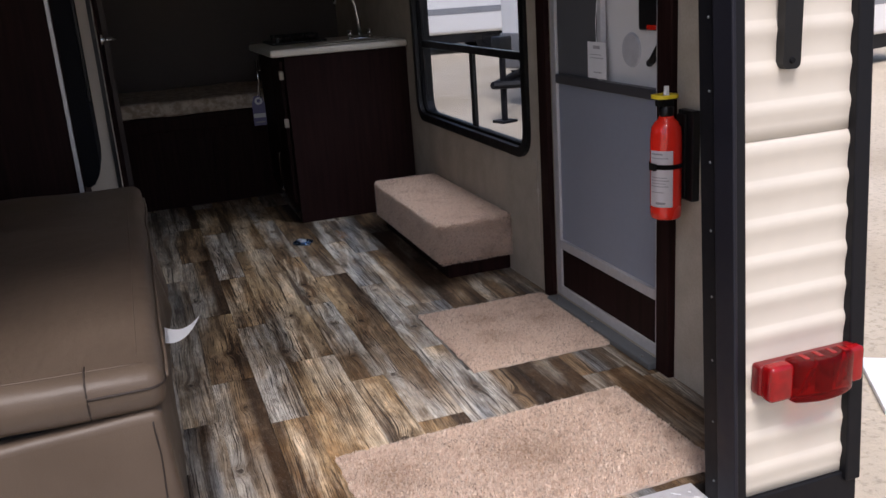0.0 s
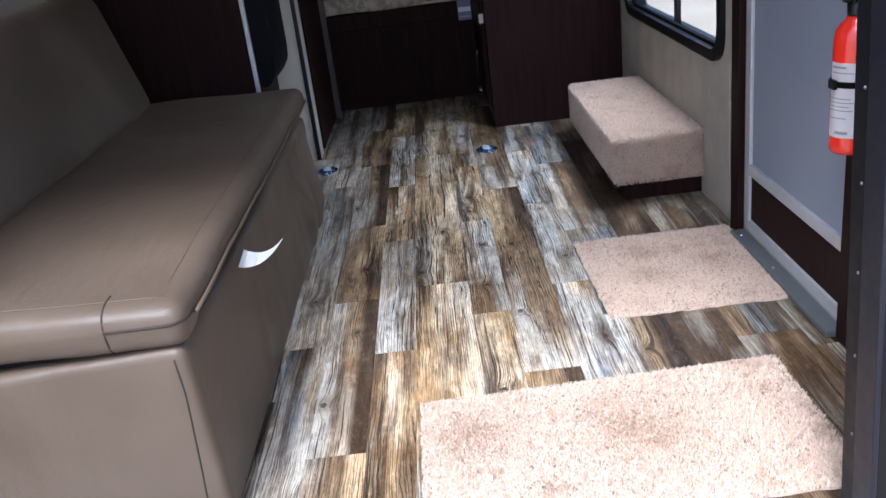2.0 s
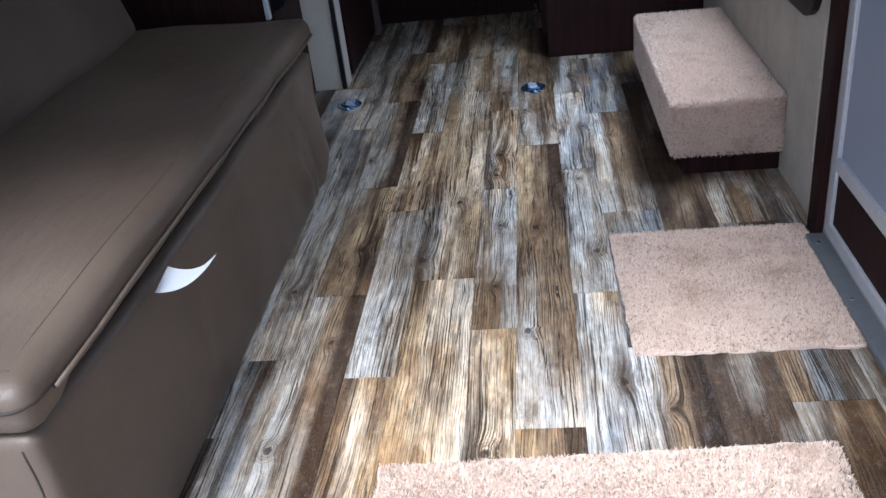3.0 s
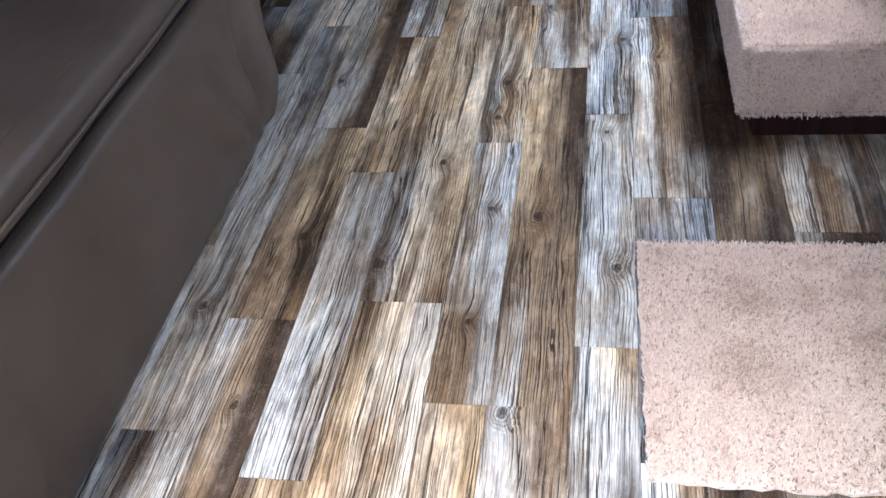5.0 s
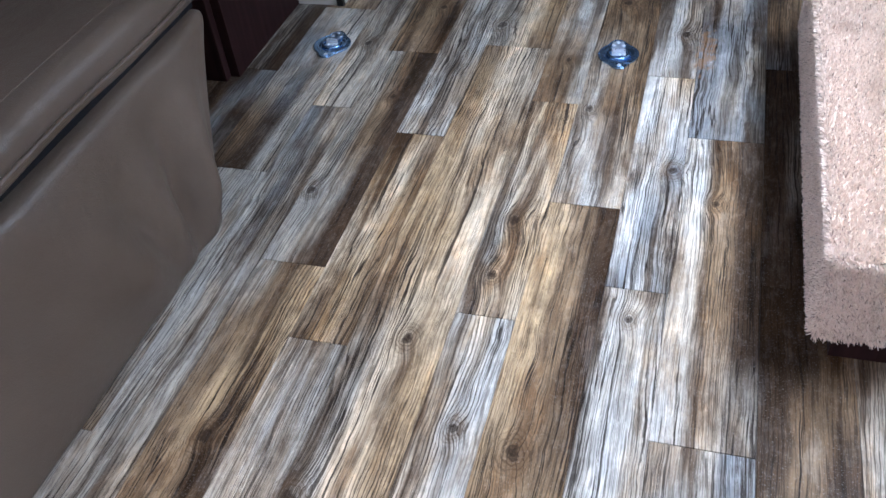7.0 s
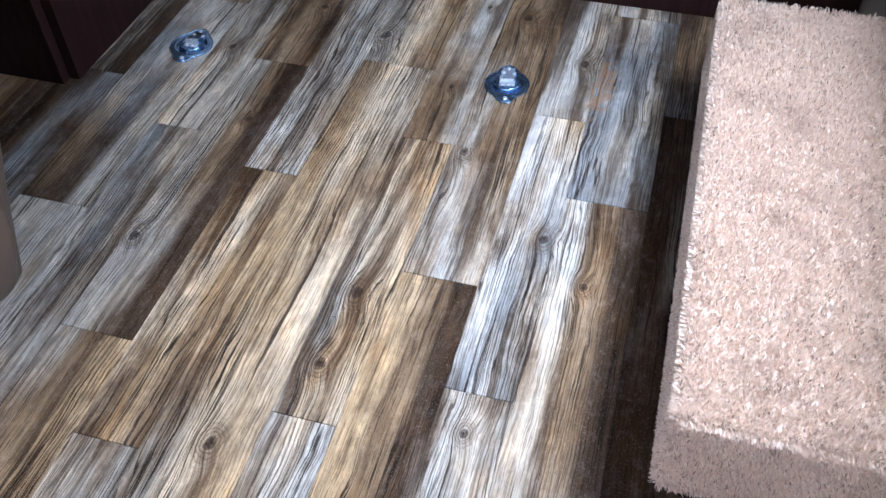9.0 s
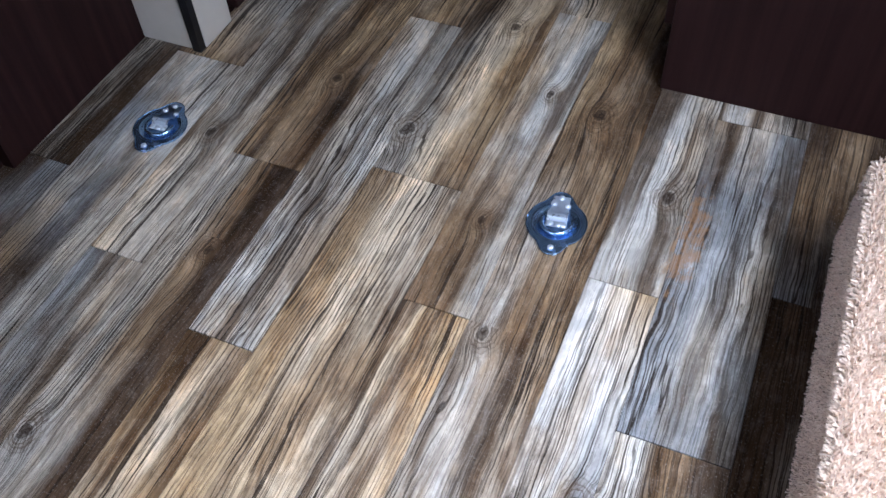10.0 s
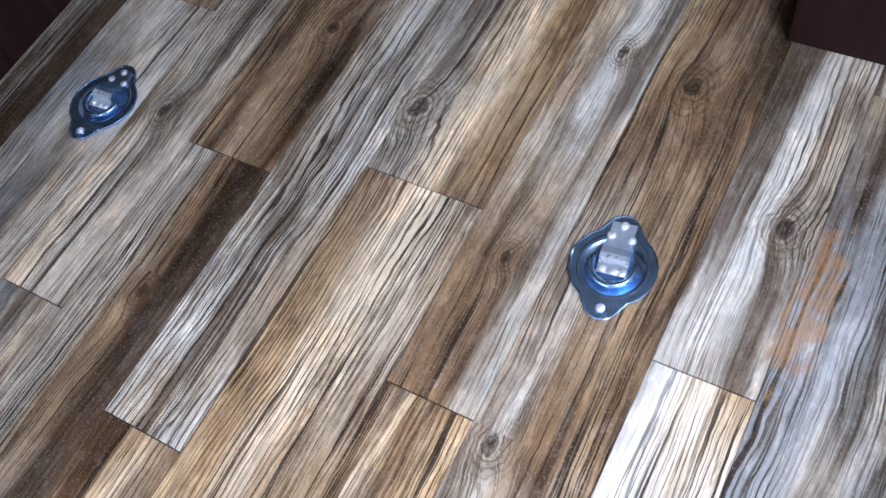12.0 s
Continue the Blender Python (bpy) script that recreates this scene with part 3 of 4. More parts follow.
part("stile", box(0.888, 0.912, -0.361, -0.330, 0.03, 1.87, 0.004), ALU, screen, "aluminium stile")
part("top_rail", box(0.888, 0.912, -0.330, 0.292, 1.835, 1.87, 0.003), ALU, screen)
part("bottom_rail", box(0.888, 0.912, -0.330, 0.292, 0.03, 0.066, 0.003), ALU, screen)
part("kick_rail", box(0.886, 0.912, -0.330, 0.292, 0.212, 0.246, 0.003), ALU, screen)
part("mid_rail", box(0.884, 0.912, -0.330, 0.292, 0.815, 0.846, 0.003), plain("grey_rail", (0.10, 0.10, 0.11), 0.4, 0.4), screen, "dark grey push rail")
part("kick_plate", box(0.896, 0.904, -0.330, 0.292, 0.066, 0.212), CHERRY, screen, "dark brown kick plate")
part("lower_panel", box(0.898, 0.906, -0.330, 0.292, 0.246, 0.815), GREY_PANEL, screen, "grey translucent lower panel")
part("slide_panel", box(0.898, 0.904, 0.005, 0.292, 0.846, 1.835), MESH_GREY, screen, "dark grey mesh panel")
part("slide_bar", box(0.890, 0.910, -0.018, 0.005, 0.846, 1.835, 0.003), ALU, screen)
outer = thing("door_2", (0.93, 0, 0.0), "closed white outer entry door", "door", "", "structure")
part("leaf", box(0.922, 0.950, -0.363, 0.333, 0.03, 1.88, 0.004), WHITE_GEL, outer)
k = box(0.900, 0.921, -0.322, -0.215, 1.005, 1.17, 0.010, 3)
part("latch", k, BLACK, outer, "black latch box with a red flick")
part("latch_tab", box(0.896, 0.901, -0.318, -0.268, 1.008, 1.022, 0.002), RED_PAINT, outer, "red lock tab")
part("latch_lever", tube([(0.905, -0.345, 0.985), (0.898, -0.325, 0.955), (0.898, -0.30, 0.925), (0.903, -0.275, 0.915)], 0.011, 10), BLACK, outer, "black pull lever", True)
part("vent_ring", rod((0.921, -0.15, 0.945), (0.916, -0.15, 0.945), 0.052, 0.048, 28), plain("pale_grey_moulding", (0.52, 0.53, 0.56), 0.5), outer, "pale grey round moulding")
tag = thing("paper_tag", (0.886, -0.005, 0.855), "white printed paper tag hanging on the screen door", "tag")
k = box(0.8855, 0.8865, -0.058, 0.058, 0.852, 0.965)
part("sheet", k, PAPER, tag)
part("cord", tube([(0.8858, 0.0, 0.960), (0.8856, 0.004, 1.02), (0.889, 0.0, 1.09)], 0.0012, 6), PAPER, tag)
for i, (a, b, z, s) in enumerate(((0.02, -0.02, 0.944, 0.010), (0.04, -0.03, 0.925, 0.002), (0.04, -0.04, 0.915, 0.002), (0.02, -0.03, 0.87, 0.003))):
    part("print", box(0.8848, 0.8856, b, a, z, z + s), INK, tag)

# fire extinguisher on its bracket
ex, ey = 0.814, -0.496
ext = thing("fire_extinguisher", (ex, ey, 0.523), "red fire extinguisher with white label strapped to a black wall bracket", "fire extinguisher")
prof = [(0.036, 0.523), (0.041, 0.528), (0.042, 0.545), (0.042, 0.735), (0.041, 0.752), (0.039, 0.770), (0.030, 0.785), (0.021, 0.793), (0.019, 0.800)]
part("cylinder", lathe(prof, (ex, ey), 40), RED_PAINT, ext, "red enamelled cylinder", True)
part("neck", lathe([(0.018, 0.798), (0.020, 0.806), (0.020, 0.822), (0.016, 0.828)], (ex, ey), 24), BLACK, ext, "black plastic valve", True)
k = box(ex - 0.016, ex + 0.016, ey - 0.014, ey + 0.016, 0.820, 0.846, 0.004)
part("valve_body", k, BLACK, ext)
part("handle", box(ex - 0.030, ex + 0.012, ey - 0.009, ey + 0.009, 0.826, 0.845, 0.004), BLACK, ext, "black squeeze handle")
part("pull_ring", ring_frame(oval(ex - 0.036, ex + 0.030, ey - 0.028, ey + 0.034, 0.024), oval(ex - 0.024, ex + 0.018, ey - 0.016, ey + 0.022, 0.014), (0.847, 0.856), "z"), YELLOW, ext, "yellow pull pin ring")
part("button", rod((ex, ey, 0.852), (ex, ey, 0.878), 0.008, 0.006, 14), PAPER, ext, "white plunger")


def wrap(z0, z1, a0, a1, r, n=16):
    k = bmesh.new()
    lo = [k.verts.new((ex + r * math.cos(radians(a0 + (a1 - a0) * i / n)), ey + r * math.sin(radians(a0 + (a1 - a0) * i / n)), z0)) for i in range(n + 1)]
    hi = [k.verts.new((v.co.x, v.co.y, z1)) for v in lo]
    for i in range(n):
        k.faces.new((lo[i], lo[i + 1], hi[i + 1], hi[i]))
    bmesh.ops.solidify(k, geom=k.faces[:], thickness=0.0006)
    return k


label = part("label", wrap(0.560, 0.713, 172, 262, 0.0428), PAPER, ext, "white instruction label")
for z, a0, a1, h in ((0.702, 180, 225, 0.004), (0.692, 180, 245, 0.002), (0.640, 180, 240, 0.002), (0.632, 180, 250, 0.002), (0.624, 180, 236, 0.002), (0.616, 180, 246, 0.002), (0.60, 180, 230, 0.002), (0.568, 200, 236, 0.006)):
    part("print", wrap(z, z + h, a0, a1, 0.0435, 8), INK, label)
part("strap", wrap(0.663, 0.676, -10, 350, 0.0444, 40), RUBBER, ext, "black strap")
part("buckle", box(ex - 0.051, ex - 0.042, ey - 0.022, ey + 0.004, 0.660, 0.679, 0.002), BLACK, ext)
part("bracket", box(ex + 0.043, 0.868, ey - 0.020, ey + 0.020, 0.57, 0.80, 0.005), BLACK, ext, "black wall bracket")
part("bracket_back", box(0.866, 0.8895, ey - 0.046, ey + 0.024, 0.565, 0.81, 0.004), BLACK, ext)

# little black lever on the wall by the opening
k = tube([(0.884, -0.66, 0.74), (0.872, -0.635, 0.70), (0.868, -0.612, 0.655), (0.870, -0.602, 0.632)], 0.013, 10)
lev = thing("door_holdback", (0.885, -0.63, 0.63), "small black plastic holdback on the wall", "holdback")
part("arm", k, BLACK, lev, "", True)
part("base", box(0.878, 0.8895, -0.70, -0.64, 0.70, 0.78, 0.004), BLACK, lev)

# thin white cord on the wall under the window
cord = thing("cable", (0.887, 0.50, 0.3), "thin white cable on the beige wall", "cable")
part("wire", tube([(0.887, 0.47, 0.52), (0.886, 0.468, 0.40), (0.886, 0.466, 0.30), (0.886, 0.462, 0.16)], 0.002, 6), WHITE_TRIM, cord)
part("clip", box(0.883, 0.8895, 0.462, 0.474, 0.385, 0.403, 0.001), WHITE_TRIM, cord)

# ---- tail lamp and latch bar on the rear wall ----
lamp = thing("tail_lamp", (0.77, REAR - 0.01, 0.285), "red moulded tail lamp on the cream siding", "tail lamp")
yb = lean(0.31) - 0.013


def dx(k):
    bmesh.ops.translate(k, verts=k.verts, vec=(-0.030, 0, 0.014))
    return k


k = box(0.668, 0.925, yb - 0.020, yb + 0.012, 0.282, 0.352, 0.008, 3)
dx(k)
part("base", k, plain("dark_red_plastic", (0.16, 0.004, 0.006), 0.35), lamp)
k = soft(0.672, 0.735, yb - 0.050, yb - 0.012, 0.276, 0.358, 0.012, 0.03)
dx(k)
part("lens", k, RED_LENS, lamp, "smaller red lens", True)
k = soft(0.728, 0.884, yb - 0.054, yb - 0.014, 0.268, 0.362, 0.010, 0.02, lambda p: (0, -0.020 * max(0.0, 1 - ((p[0] - 0.806) / 0.078) ** 2) if p[1] < yb - 0.03 else 0, 0))
dx(k)
part("lens", k, RED_GLASS, lamp, "large bowed red lens", True)
k = soft(0.878, 0.922, yb - 0.044, yb - 0.012, 0.276, 0.358, 0.010, 0.03)
dx(k)
part("lens", k, RED_LENS, lamp, "smaller red lens", True)
for x in (0.765, 0.80, 0.835, 0.865):
    part("lens_rib", dx(box(x - 0.006, x + 0.006, yb - 0.050, yb - 0.022, 0.359, 0.3635, 0.002)), RED_LENS, lamp)
DEEP_RED = plain("deep_red_reflector", (0.42, 0.004, 0.006), 0.2, 0.3, 0.4, 90, 0.1, 0.6)
# the same reflector with shade put into its red, for the facet turned away
SHADOW_RED = plain("shaded_red_reflector", (0.07, 0.002, 0.003), 0.3, 0, 0.4, 90)
for x, z, turn, tilt, m in ((0.768, 0.315, 28, 20, DEEP_RED), (0.808, 0.315, -38, -15, SHADOW_RED), (0.848, 0.315, 32, 12, DEEP_RED)):
    q = box(-0.018, 0.018, -0.002, 0.002, -0.034, 0.034, 0.001, 1)
    bmesh.ops.transform(q, matrix=Matrix.Translation((x, yb - 0.044, z)) @ Euler((radians(tilt), 0, radians(turn))).to_matrix().to_4x4(), verts=q.verts)
    dx(q)
    part("reflector", q, m, lamp)
bar = thing("ramp_latch_bar", (0.721, REAR, 0.968), "black latch bar on the cream siding", "latch")
k = plate(oval(0.700, 0.742, 0.968, 1.55, 0.012, 4), (lean(1.1) - 0.030, lean(1.1) - 0.008), "y")
part("strip", k, BLACK, bar)
for z in (0.985, 1.25, 1.53):
    part("bolt", rod((0.721, lean(1.1) - 0.030, z), (0.721, lean(1.1) - 0.034, z), 0.007, 0.005, 12), RUBBER, bar)

# ---- carpeted box over the wheel arch ----
wheel = thing("carpeted_step", (0.73, 1.25, 0), "tan carpeted wheel arch box on a dark recessed plinth", "step")
part("plinth", box(0.612, 0.889, 0.775, 1.70, 0.0, 0.075), CHERRY, wheel, "dark brown recessed plinth")
part("body", soft(0.572, 0.889, 0.742, 1.715, 0.073, 0.236, 0.016, 0.08), BOX_PILE, wheel, "", True)


def pile(name, patches, length, density, material, parent, seed, label=""):
    """Cut pile: many thin leaning tufts over flat patches (origin, u, v, normal)."""
    rng = np.random.default_rng(seed)
    verts, faces = [], []
    base = 0
    for o, u, v, n in patches:
        o, u, v, n = (np.array(a, float) for a in (o, u, v, n))
        count = int(np.linalg.norm(np.cross(u, v)) * density)
        p = o + rng.random((count, 1)) * u + rng.random((count, 1)) * v
        a = rng.random(count) * 2 * np.pi
        uu, vv = u / np.linalg.norm(u), v / np.linalg.norm(v)
        side = np.cos(a)[:, None] * uu + np.sin(a)[:, None] * vv
        over = -np.sin(a)[:, None] * uu + np.cos(a)[:, None] * vv
        w = (0.0009 + 0.0009 * rng.random(count))[:, None]
        tall = (length * (0.55 + 0.6 * rng.random(count)))[:, None]
        tip = p + n * tall + over * (tall * (rng.random((count, 1)) - 0.3) * 0.9) + side * (tall * (rng.random((count, 1)) - 0.5) * 0.8)
        quad = np.stack([p - side * w, p + side * w, tip + side * w * 0.55, tip - side * w * 0.55], 1).reshape(-1, 3)
        verts.append(quad)
        f = np.arange(count)[:, None] * 4 + base + np.array([0, 1, 2, 3])
        faces.append(f)
        base += 4 * count
    verts, faces = np.concatenate(verts) - np.array(ORIGIN[parent]), np.concatenate(faces)
    me = bpy.data.meshes.new(name)
    me.from_pydata(verts.tolist(), [], faces.tolist())
    me.materials.append(material)
    ob = new(name, me)
    ob.parent = parent
    ORIGIN[ob] = ORIGIN[parent]
    return tagged(ob, label, "", "", "stuff")


pile("carpet_top", [((0.574, 0.745, 0.235), (0.314, 0, 0), (0, 0.968, 0), (0, 0, 1)), ((0.574, 0.744, 0.074), (0.314, 0, 0), (0, 0, 0.16), (0, -1, 0)),
              ((0.574, 0.744, 0.074), (0, 0.968, 0), (0, 0, 0.16), (-1, 0, 0)),
              ((0.580, 0.745, 0.2305), (0.308, 0, 0), (0, 0.008, 0.004), (0, -0.7, 0.7)), ((0.575, 0.750, 0.2305), (0, 0.960, 0), (0.008, 0, 0.004), (-0.7, 0, 0.7)),
              ((0.574, 0.750, 0.080), (0.006, -0.006, 0), (0, 0, 0.15), (-0.7, -0.7, 0)), ((0.574, 0.744, 0.074), (0.314, 0, 0), (0, 0.006, 0), (0, -0.5, -0.7))], 0.009, 190000, BOX_PILE, wheel, 3, "short tan cut pile")


def floor_mat(name, corners, label, seed):
    """A cut piece of carpet: backing and pile; corners run round from the near left."""
    a, b, c, d = [Vector((*p, 0.0)) for p in corners]
    o = thing(name, (*((a + c) / 2).xy, 0), label, "mat")
    rng = random.Random(seed)
    ring = []
    for p, q in ((a, b), (b, c), (c, d), (d, a)):
        n = 24
        for i in range(n):
            r = p.lerp(q, i / n)
            ring.append((r.x + rng.uniform(-0.004, 0.004), r.y + rng.uniform(-0.004, 0.004)))
    part("backing", plate(ring, (0.0005, 0.007), "z"), MAT_PILE, o, "woven carpet backing")
    pile("carpet_top", [((a.x, a.y, 0.006), tuple(b - a), tuple(d - a), (0, 0, 1))], 0.009, 190000, MAT_PILE, o, seed, "beige cut pile")
    return o


floor_mat("floor_mat", [(0.364, -0.132), (0.864, -0.132), (0.862, 0.402), (0.357, 0.406)], "square beige carpet mat with faint stains by the entry door", 5)
floor_mat("floor_mat", [(-0.150, -0.935), (0.700, -0.905), (0.676, -0.420), (-0.152, -0.456)], "wide beige carpet mat with brown stains by the ramp opening", 6)

# ---- sofa along the left wall ----
sofa = thing("sofa", (-0.97, 0.15, 0), "taupe leatherette flip sofa with one long seat cushion", "sofa")


def fold(y, z, at, slope, wide):
    """A soft ridge in hanging cloth, leaning along the sofa as it falls."""
    return math.exp(-(((y - at - slope * (0.4 - z)) / wide) ** 2))


def drape(p):
    x, y, z = p
    low = (0.4 - z) / 0.4
    n = noise.noise((y * 3.1, z * 1.2, 4.0)) * 0.014 + noise.noise((y * 8.0 + z * 2.0, z * 1.5, 1.0)) * 0.008 * (0.3 + low)
    n += low * (0.050 * fold(y, z, 0.50, 0.5, 0.06) + 0.040 * fold(y, z, 0.72, 0.3, 0.05) + 0.055 * fold(y, z, 0.95, 0.1, 0.05) - 0.045 * fold(y, z, 0.84, 0.15, 0.045))
    n += low * (0.012 * fold(y, z, -0.15, -0.4, 0.05) + 0.012 * fold(y, z, 0.15, 0.6, 0.05))
    n *= min(1.0, z / 0.12)
    flare = 0.022 * low
    tuck = -0.19 * max(0.0, low) ** 0.8 * max(0.0, min(1.0, (y - 0.60) / 0.48)) ** 1.5
    out = 1.0 if x > -0.6 else 0.0
    near = 1.0 if y < -0.75 else 0.0
    high = max(0.0, min(1.0, (z - 0.12) / 0.28))
    sag = -high * (0.030 * min(1.0, max(0.0, (-0.58 - x) / 0.6)) if y < -0.72 else 0.018 * min(1.0, (y + 0.72) / 0.4))
    return (out * (n + flare), -near * (abs(noise.noise((x * 4, z * 3, 2))) * 0.014 + flare * 0.6) + tuck, sag)


def puff(p):
    x, y, z = p
    up = 1.0 if z > 0.465 else 0.0
    hang = -0.014 if y < -0.70 and z < 0.44 else 0.0
    roll = -0.012 * math.sin(math.pi * min(1.0, max(0.0, (z - 0.412) / 0.083))) if y < -0.76 else 0.0
    return (0.006 * noise.noise((y * 4, z * 9, 7)), roll + 0.008 * noise.noise((x * 5, z * 9, 3)), up * (0.010 * noise.noise((x * 3, y * 2.2, 0)) + 0.012 * math.cos((x + 0.87) * 4.0)) + hang - (0.0 if up else 0.004 * noise.noise((x * 6, y * 6, 9))))


base = part("base", soft(-1.38, -0.545, -0.805, 1.09, 0.004, 0.405, 0.022, 0.025, drape), LEATHER, sofa, "", True)
cushion = part("seat_cushion", soft(-1.36, -0.530, -0.800, 1.10, 0.412, 0.495, 0.036, 0.04, puff), LEATHER, sofa, "long taupe leatherette seat cushion", True)
# added black block: gives the crease under the cushion its shade by colour
part("gap_fabric", box(-1.35, -0.565, -0.775, 1.07, 0.395, 0.42), RUBBER, sofa, "black filler standing in for the shade between cushion and base")


def back_shape(p):
    # the backrest leans against the wall
    x, y, z = p
    return (-0.30 * (z - 0.47) + 0.012 * noise.noise((y * 3, z * 4, 5)), 0.006 * noise.noise((z * 6, y, 1)), 0.014 * noise.noise((y * 2.0, 0, 8)))


part("backrest", soft(-1.235, -1.085, -0.80, 1.10, 0.48, 0.93, 0.05, 0.05, back_shape), LEATHER, sofa, "taupe leatherette backrest cushion", True)
pipe = []
pipe += [(-0.5255 + 0.006 * noise.noise((y * 4, 4, 7)), y, 0.447) for y in np.linspace(-0.74, 1.06, 26)]
part("piping", tube(pipe, 0.0042, 8), LEATHER, cushion, "raised seam piping", True)


def on_skin(ob, points):
    """Points carried to the nearest place on a part's skin."""
    o = Vector(ORIGIN[ob])
    tree = BVHTree.FromPolygons([v.co.copy() for v in ob.data.vertices], [tuple(f.vertices) for f in ob.data.polygons])
    return [tuple(tree.find_nearest(Vector(p) - o)[0] + o) for p in points]


THREAD = plain("dark_brown_thread", (0.022, 0.014, 0.010), 0.7, 0, 0.2, 60)
part("seam", tube(on_skin(cushion, [(-0.675, -0.74 - 0.06 * min(1, i / 4), 0.53 - 0.135 * i / 12) for i in range(13)]), 0.0022, 6), THREAD, cushion, "dark stitched seam", True)
part("seam", tube(on_skin(cushion, [(-0.675 + 0.125 * min(1, i / 9) + 0.030 * max(0, i - 9) / 6, -0.84 + 0.11 * max(0, i - 9) / 6, 0.462 - 0.012 * max(0, i - 9) / 6) for i in range(16)]), 0.0028, 6), THREAD, cushion, "dark stitched seam", True)
part("seam", tube(on_skin(cushion, [(-1.30 + 0.74 * i / 16, -0.765, 0.56) for i in range(17)]), 0.0014, 6), LEATHER, cushion, "", True)
part("seam", tube(on_skin(cushion, [(-0.575, -0.72 + 1.78 * i / 30, 0.60) for i in range(31)]), 0.0014, 6), LEATHER, cushion, "", True)
part("seam", tube(on_skin(base, [(-0.557 - 0.014 * i / 14, -0.87, 0.395 - 0.385 * i / 14) for i in range(15)]), 0.0020, 6), THREAD, base, "dark stitched seam", True)

tagp = thing("paper_label", (-0.52, -0.30, 0.30), "curled white paper label tucked under the seat cushion", "label")
k = bmesh.new()
n = 10
rows = []
for i in range(n + 1):
    t = i / n
    c = Vector((-0.522 + 0.090 * t, -0.362 + 0.058 * t, 0.398 - 0.085 * t * (1 - t) + 0.008 * t))
    w = 0.034 * (1 - t) ** 0.7
    rows.append((k.verts.new(c + Vector((0.004, w, 0.006))), k.verts.new(c + Vector((0.0, -w, -0.010 * (1 - t))))))
for a, b in zip(rows, rows[1:]):
    k.faces.new((a[0], b[0], b[1], a[1]))
bmesh.ops.solidify(k, geom=k.faces[:], thickness=0.0008)
part("sheet", k, PAPER, tagp, "", True)

# ---- fridge cabinet beyond the sofa ----
fc = thing("fridge_cabinet", (-1.05, 1.4, 0), "tall dark cherry cabinet housing the fridge", "cabinet")
part("side_panel", box(-1.395, -0.775, 1.415, 1.440, 0.0, TOP - 0.01, 0.002), CHERRY, fc, "dark cherry side panel")
part("carcass", box(-1.395, -0.752, 1.441, 1.833, 0.0, TOP - 0.01), CHERRY, fc)
part("edge_strip", box(-0.774, -0.758, 1.410, 1.440, 0.42, TOP - 0.01, 0.002), ALU, fc, "bright aluminium edge strip")
fridge = thing("fridge", (-0.70, 1.6, 0.47), "black fridge door standing proud of its cabinet", "fridge")
k = plate([(-0.751, 0.45), (-0.715, 0.45), (-0.684, 0.50), (-0.678, 0.56), (-0.678, 1.62), (-0.751, 1.62)], (1.425, 1.825), "y")
bmesh.ops.bevel(k, geom=k.edges[:], offset=0.006, segments=2, affect="EDGES")
part("door", k, FRIDGE, fridge, "black fridge door")
part("handle", box(-0.678, -0.668, 1.46, 1.48, 0.80, 1.25, 0.003), BLACK, fridge)

# ---- partition post, bathroom door ----
setting("wall_partition", box(-1.395, -0.635, 1.835, 1.90, 0, TOP), WHITE_TRIM, "off-white partition end beside the aisle", "wall")
setting("trim_1", box(-0.634, -0.614, 1.847, 1.94, 0, TOP, 0.002), WHITE_TRIM, "off-white corner strip of the partition", "trim")
setting("trim_2", box(-0.634, -0.616, 1.829, 1.846, 0, TOP), BLACK, "black joint strip in the partition", "trim")
setting("wall_bath", box(-0.66, -0.630, 1.945, FRONT, 0, TOP), CHERRY, "dark cherry partition along the aisle", "wall")
bath = thing("door_3", (-0.61, 2.17, 0), "dark cherry bathroom door with a chrome lever", "door", "", "structure")
part("leaf", box(-0.629, -0.604, 1.955, 2.62, 0.02, 1.86, 0.003), CHERRY, bath)
hd = part("door_handle", rod((-0.604, 2.10, 1.02), (-0.594, 2.10, 1.02), 0.026, 0.024, 24), CHROME, bath, "chrome lever handle")
part("lever", tube([(-0.596, 2.10, 1.02), (-0.568, 2.10, 1.02), (-0.553, 2.12, 1.02), (-0.538, 2.19, 1.02)], 0.008, 10), CHROME, hd, "", True)
setting("trim_3", box(-0.629, -0.578, 2.625, 2.67, 0, TOP, 0.003), plain("brown_trim", (0.060, 0.042, 0.038), 0.5), "brown door casing at the bunk end", "trim")
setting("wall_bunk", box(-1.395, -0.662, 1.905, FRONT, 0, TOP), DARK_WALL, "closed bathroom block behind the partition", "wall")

# ---- bunk across the front ----
bunk = thing("bunk_bed", (0.1, 3.1, 0), "built-in dark cherry bunk base across the trailer's front", "bed")
part("front_board", box(-0.625, 0.885, 2.805, 2.830, 0.45, 0.538, 0.003), CHERRY, bunk, "dark bed board")
part("front_panel", box(-0.625, 0.885, 2.830, 2.852, 0.0, 0.45), CHERRY, bunk, "dark panel under the bed")
part("deck", box(-0.625, 0.885, 2.852, FRONT - 0.005, 0.48, 0.534), CHERRY, bunk)
for x in (-0.10, 0.40):
    part("stile", box(x - 0.012, x + 0.012, 2.820, 2.831, 0.02, 0.448, 0.002), CHERRY, bunk)


def quilt(p):
    return (0, -0.004 * abs(noise.noise((p[0] * 14, p[2] * 14, 0))), 0.010 * noise.noise((p[0] * 5, p[1] * 5, 2)))


mt = thing("mattress", (0.1, 3.1, 0.54), "thin quilted beige mattress on the bunk", "mattress")
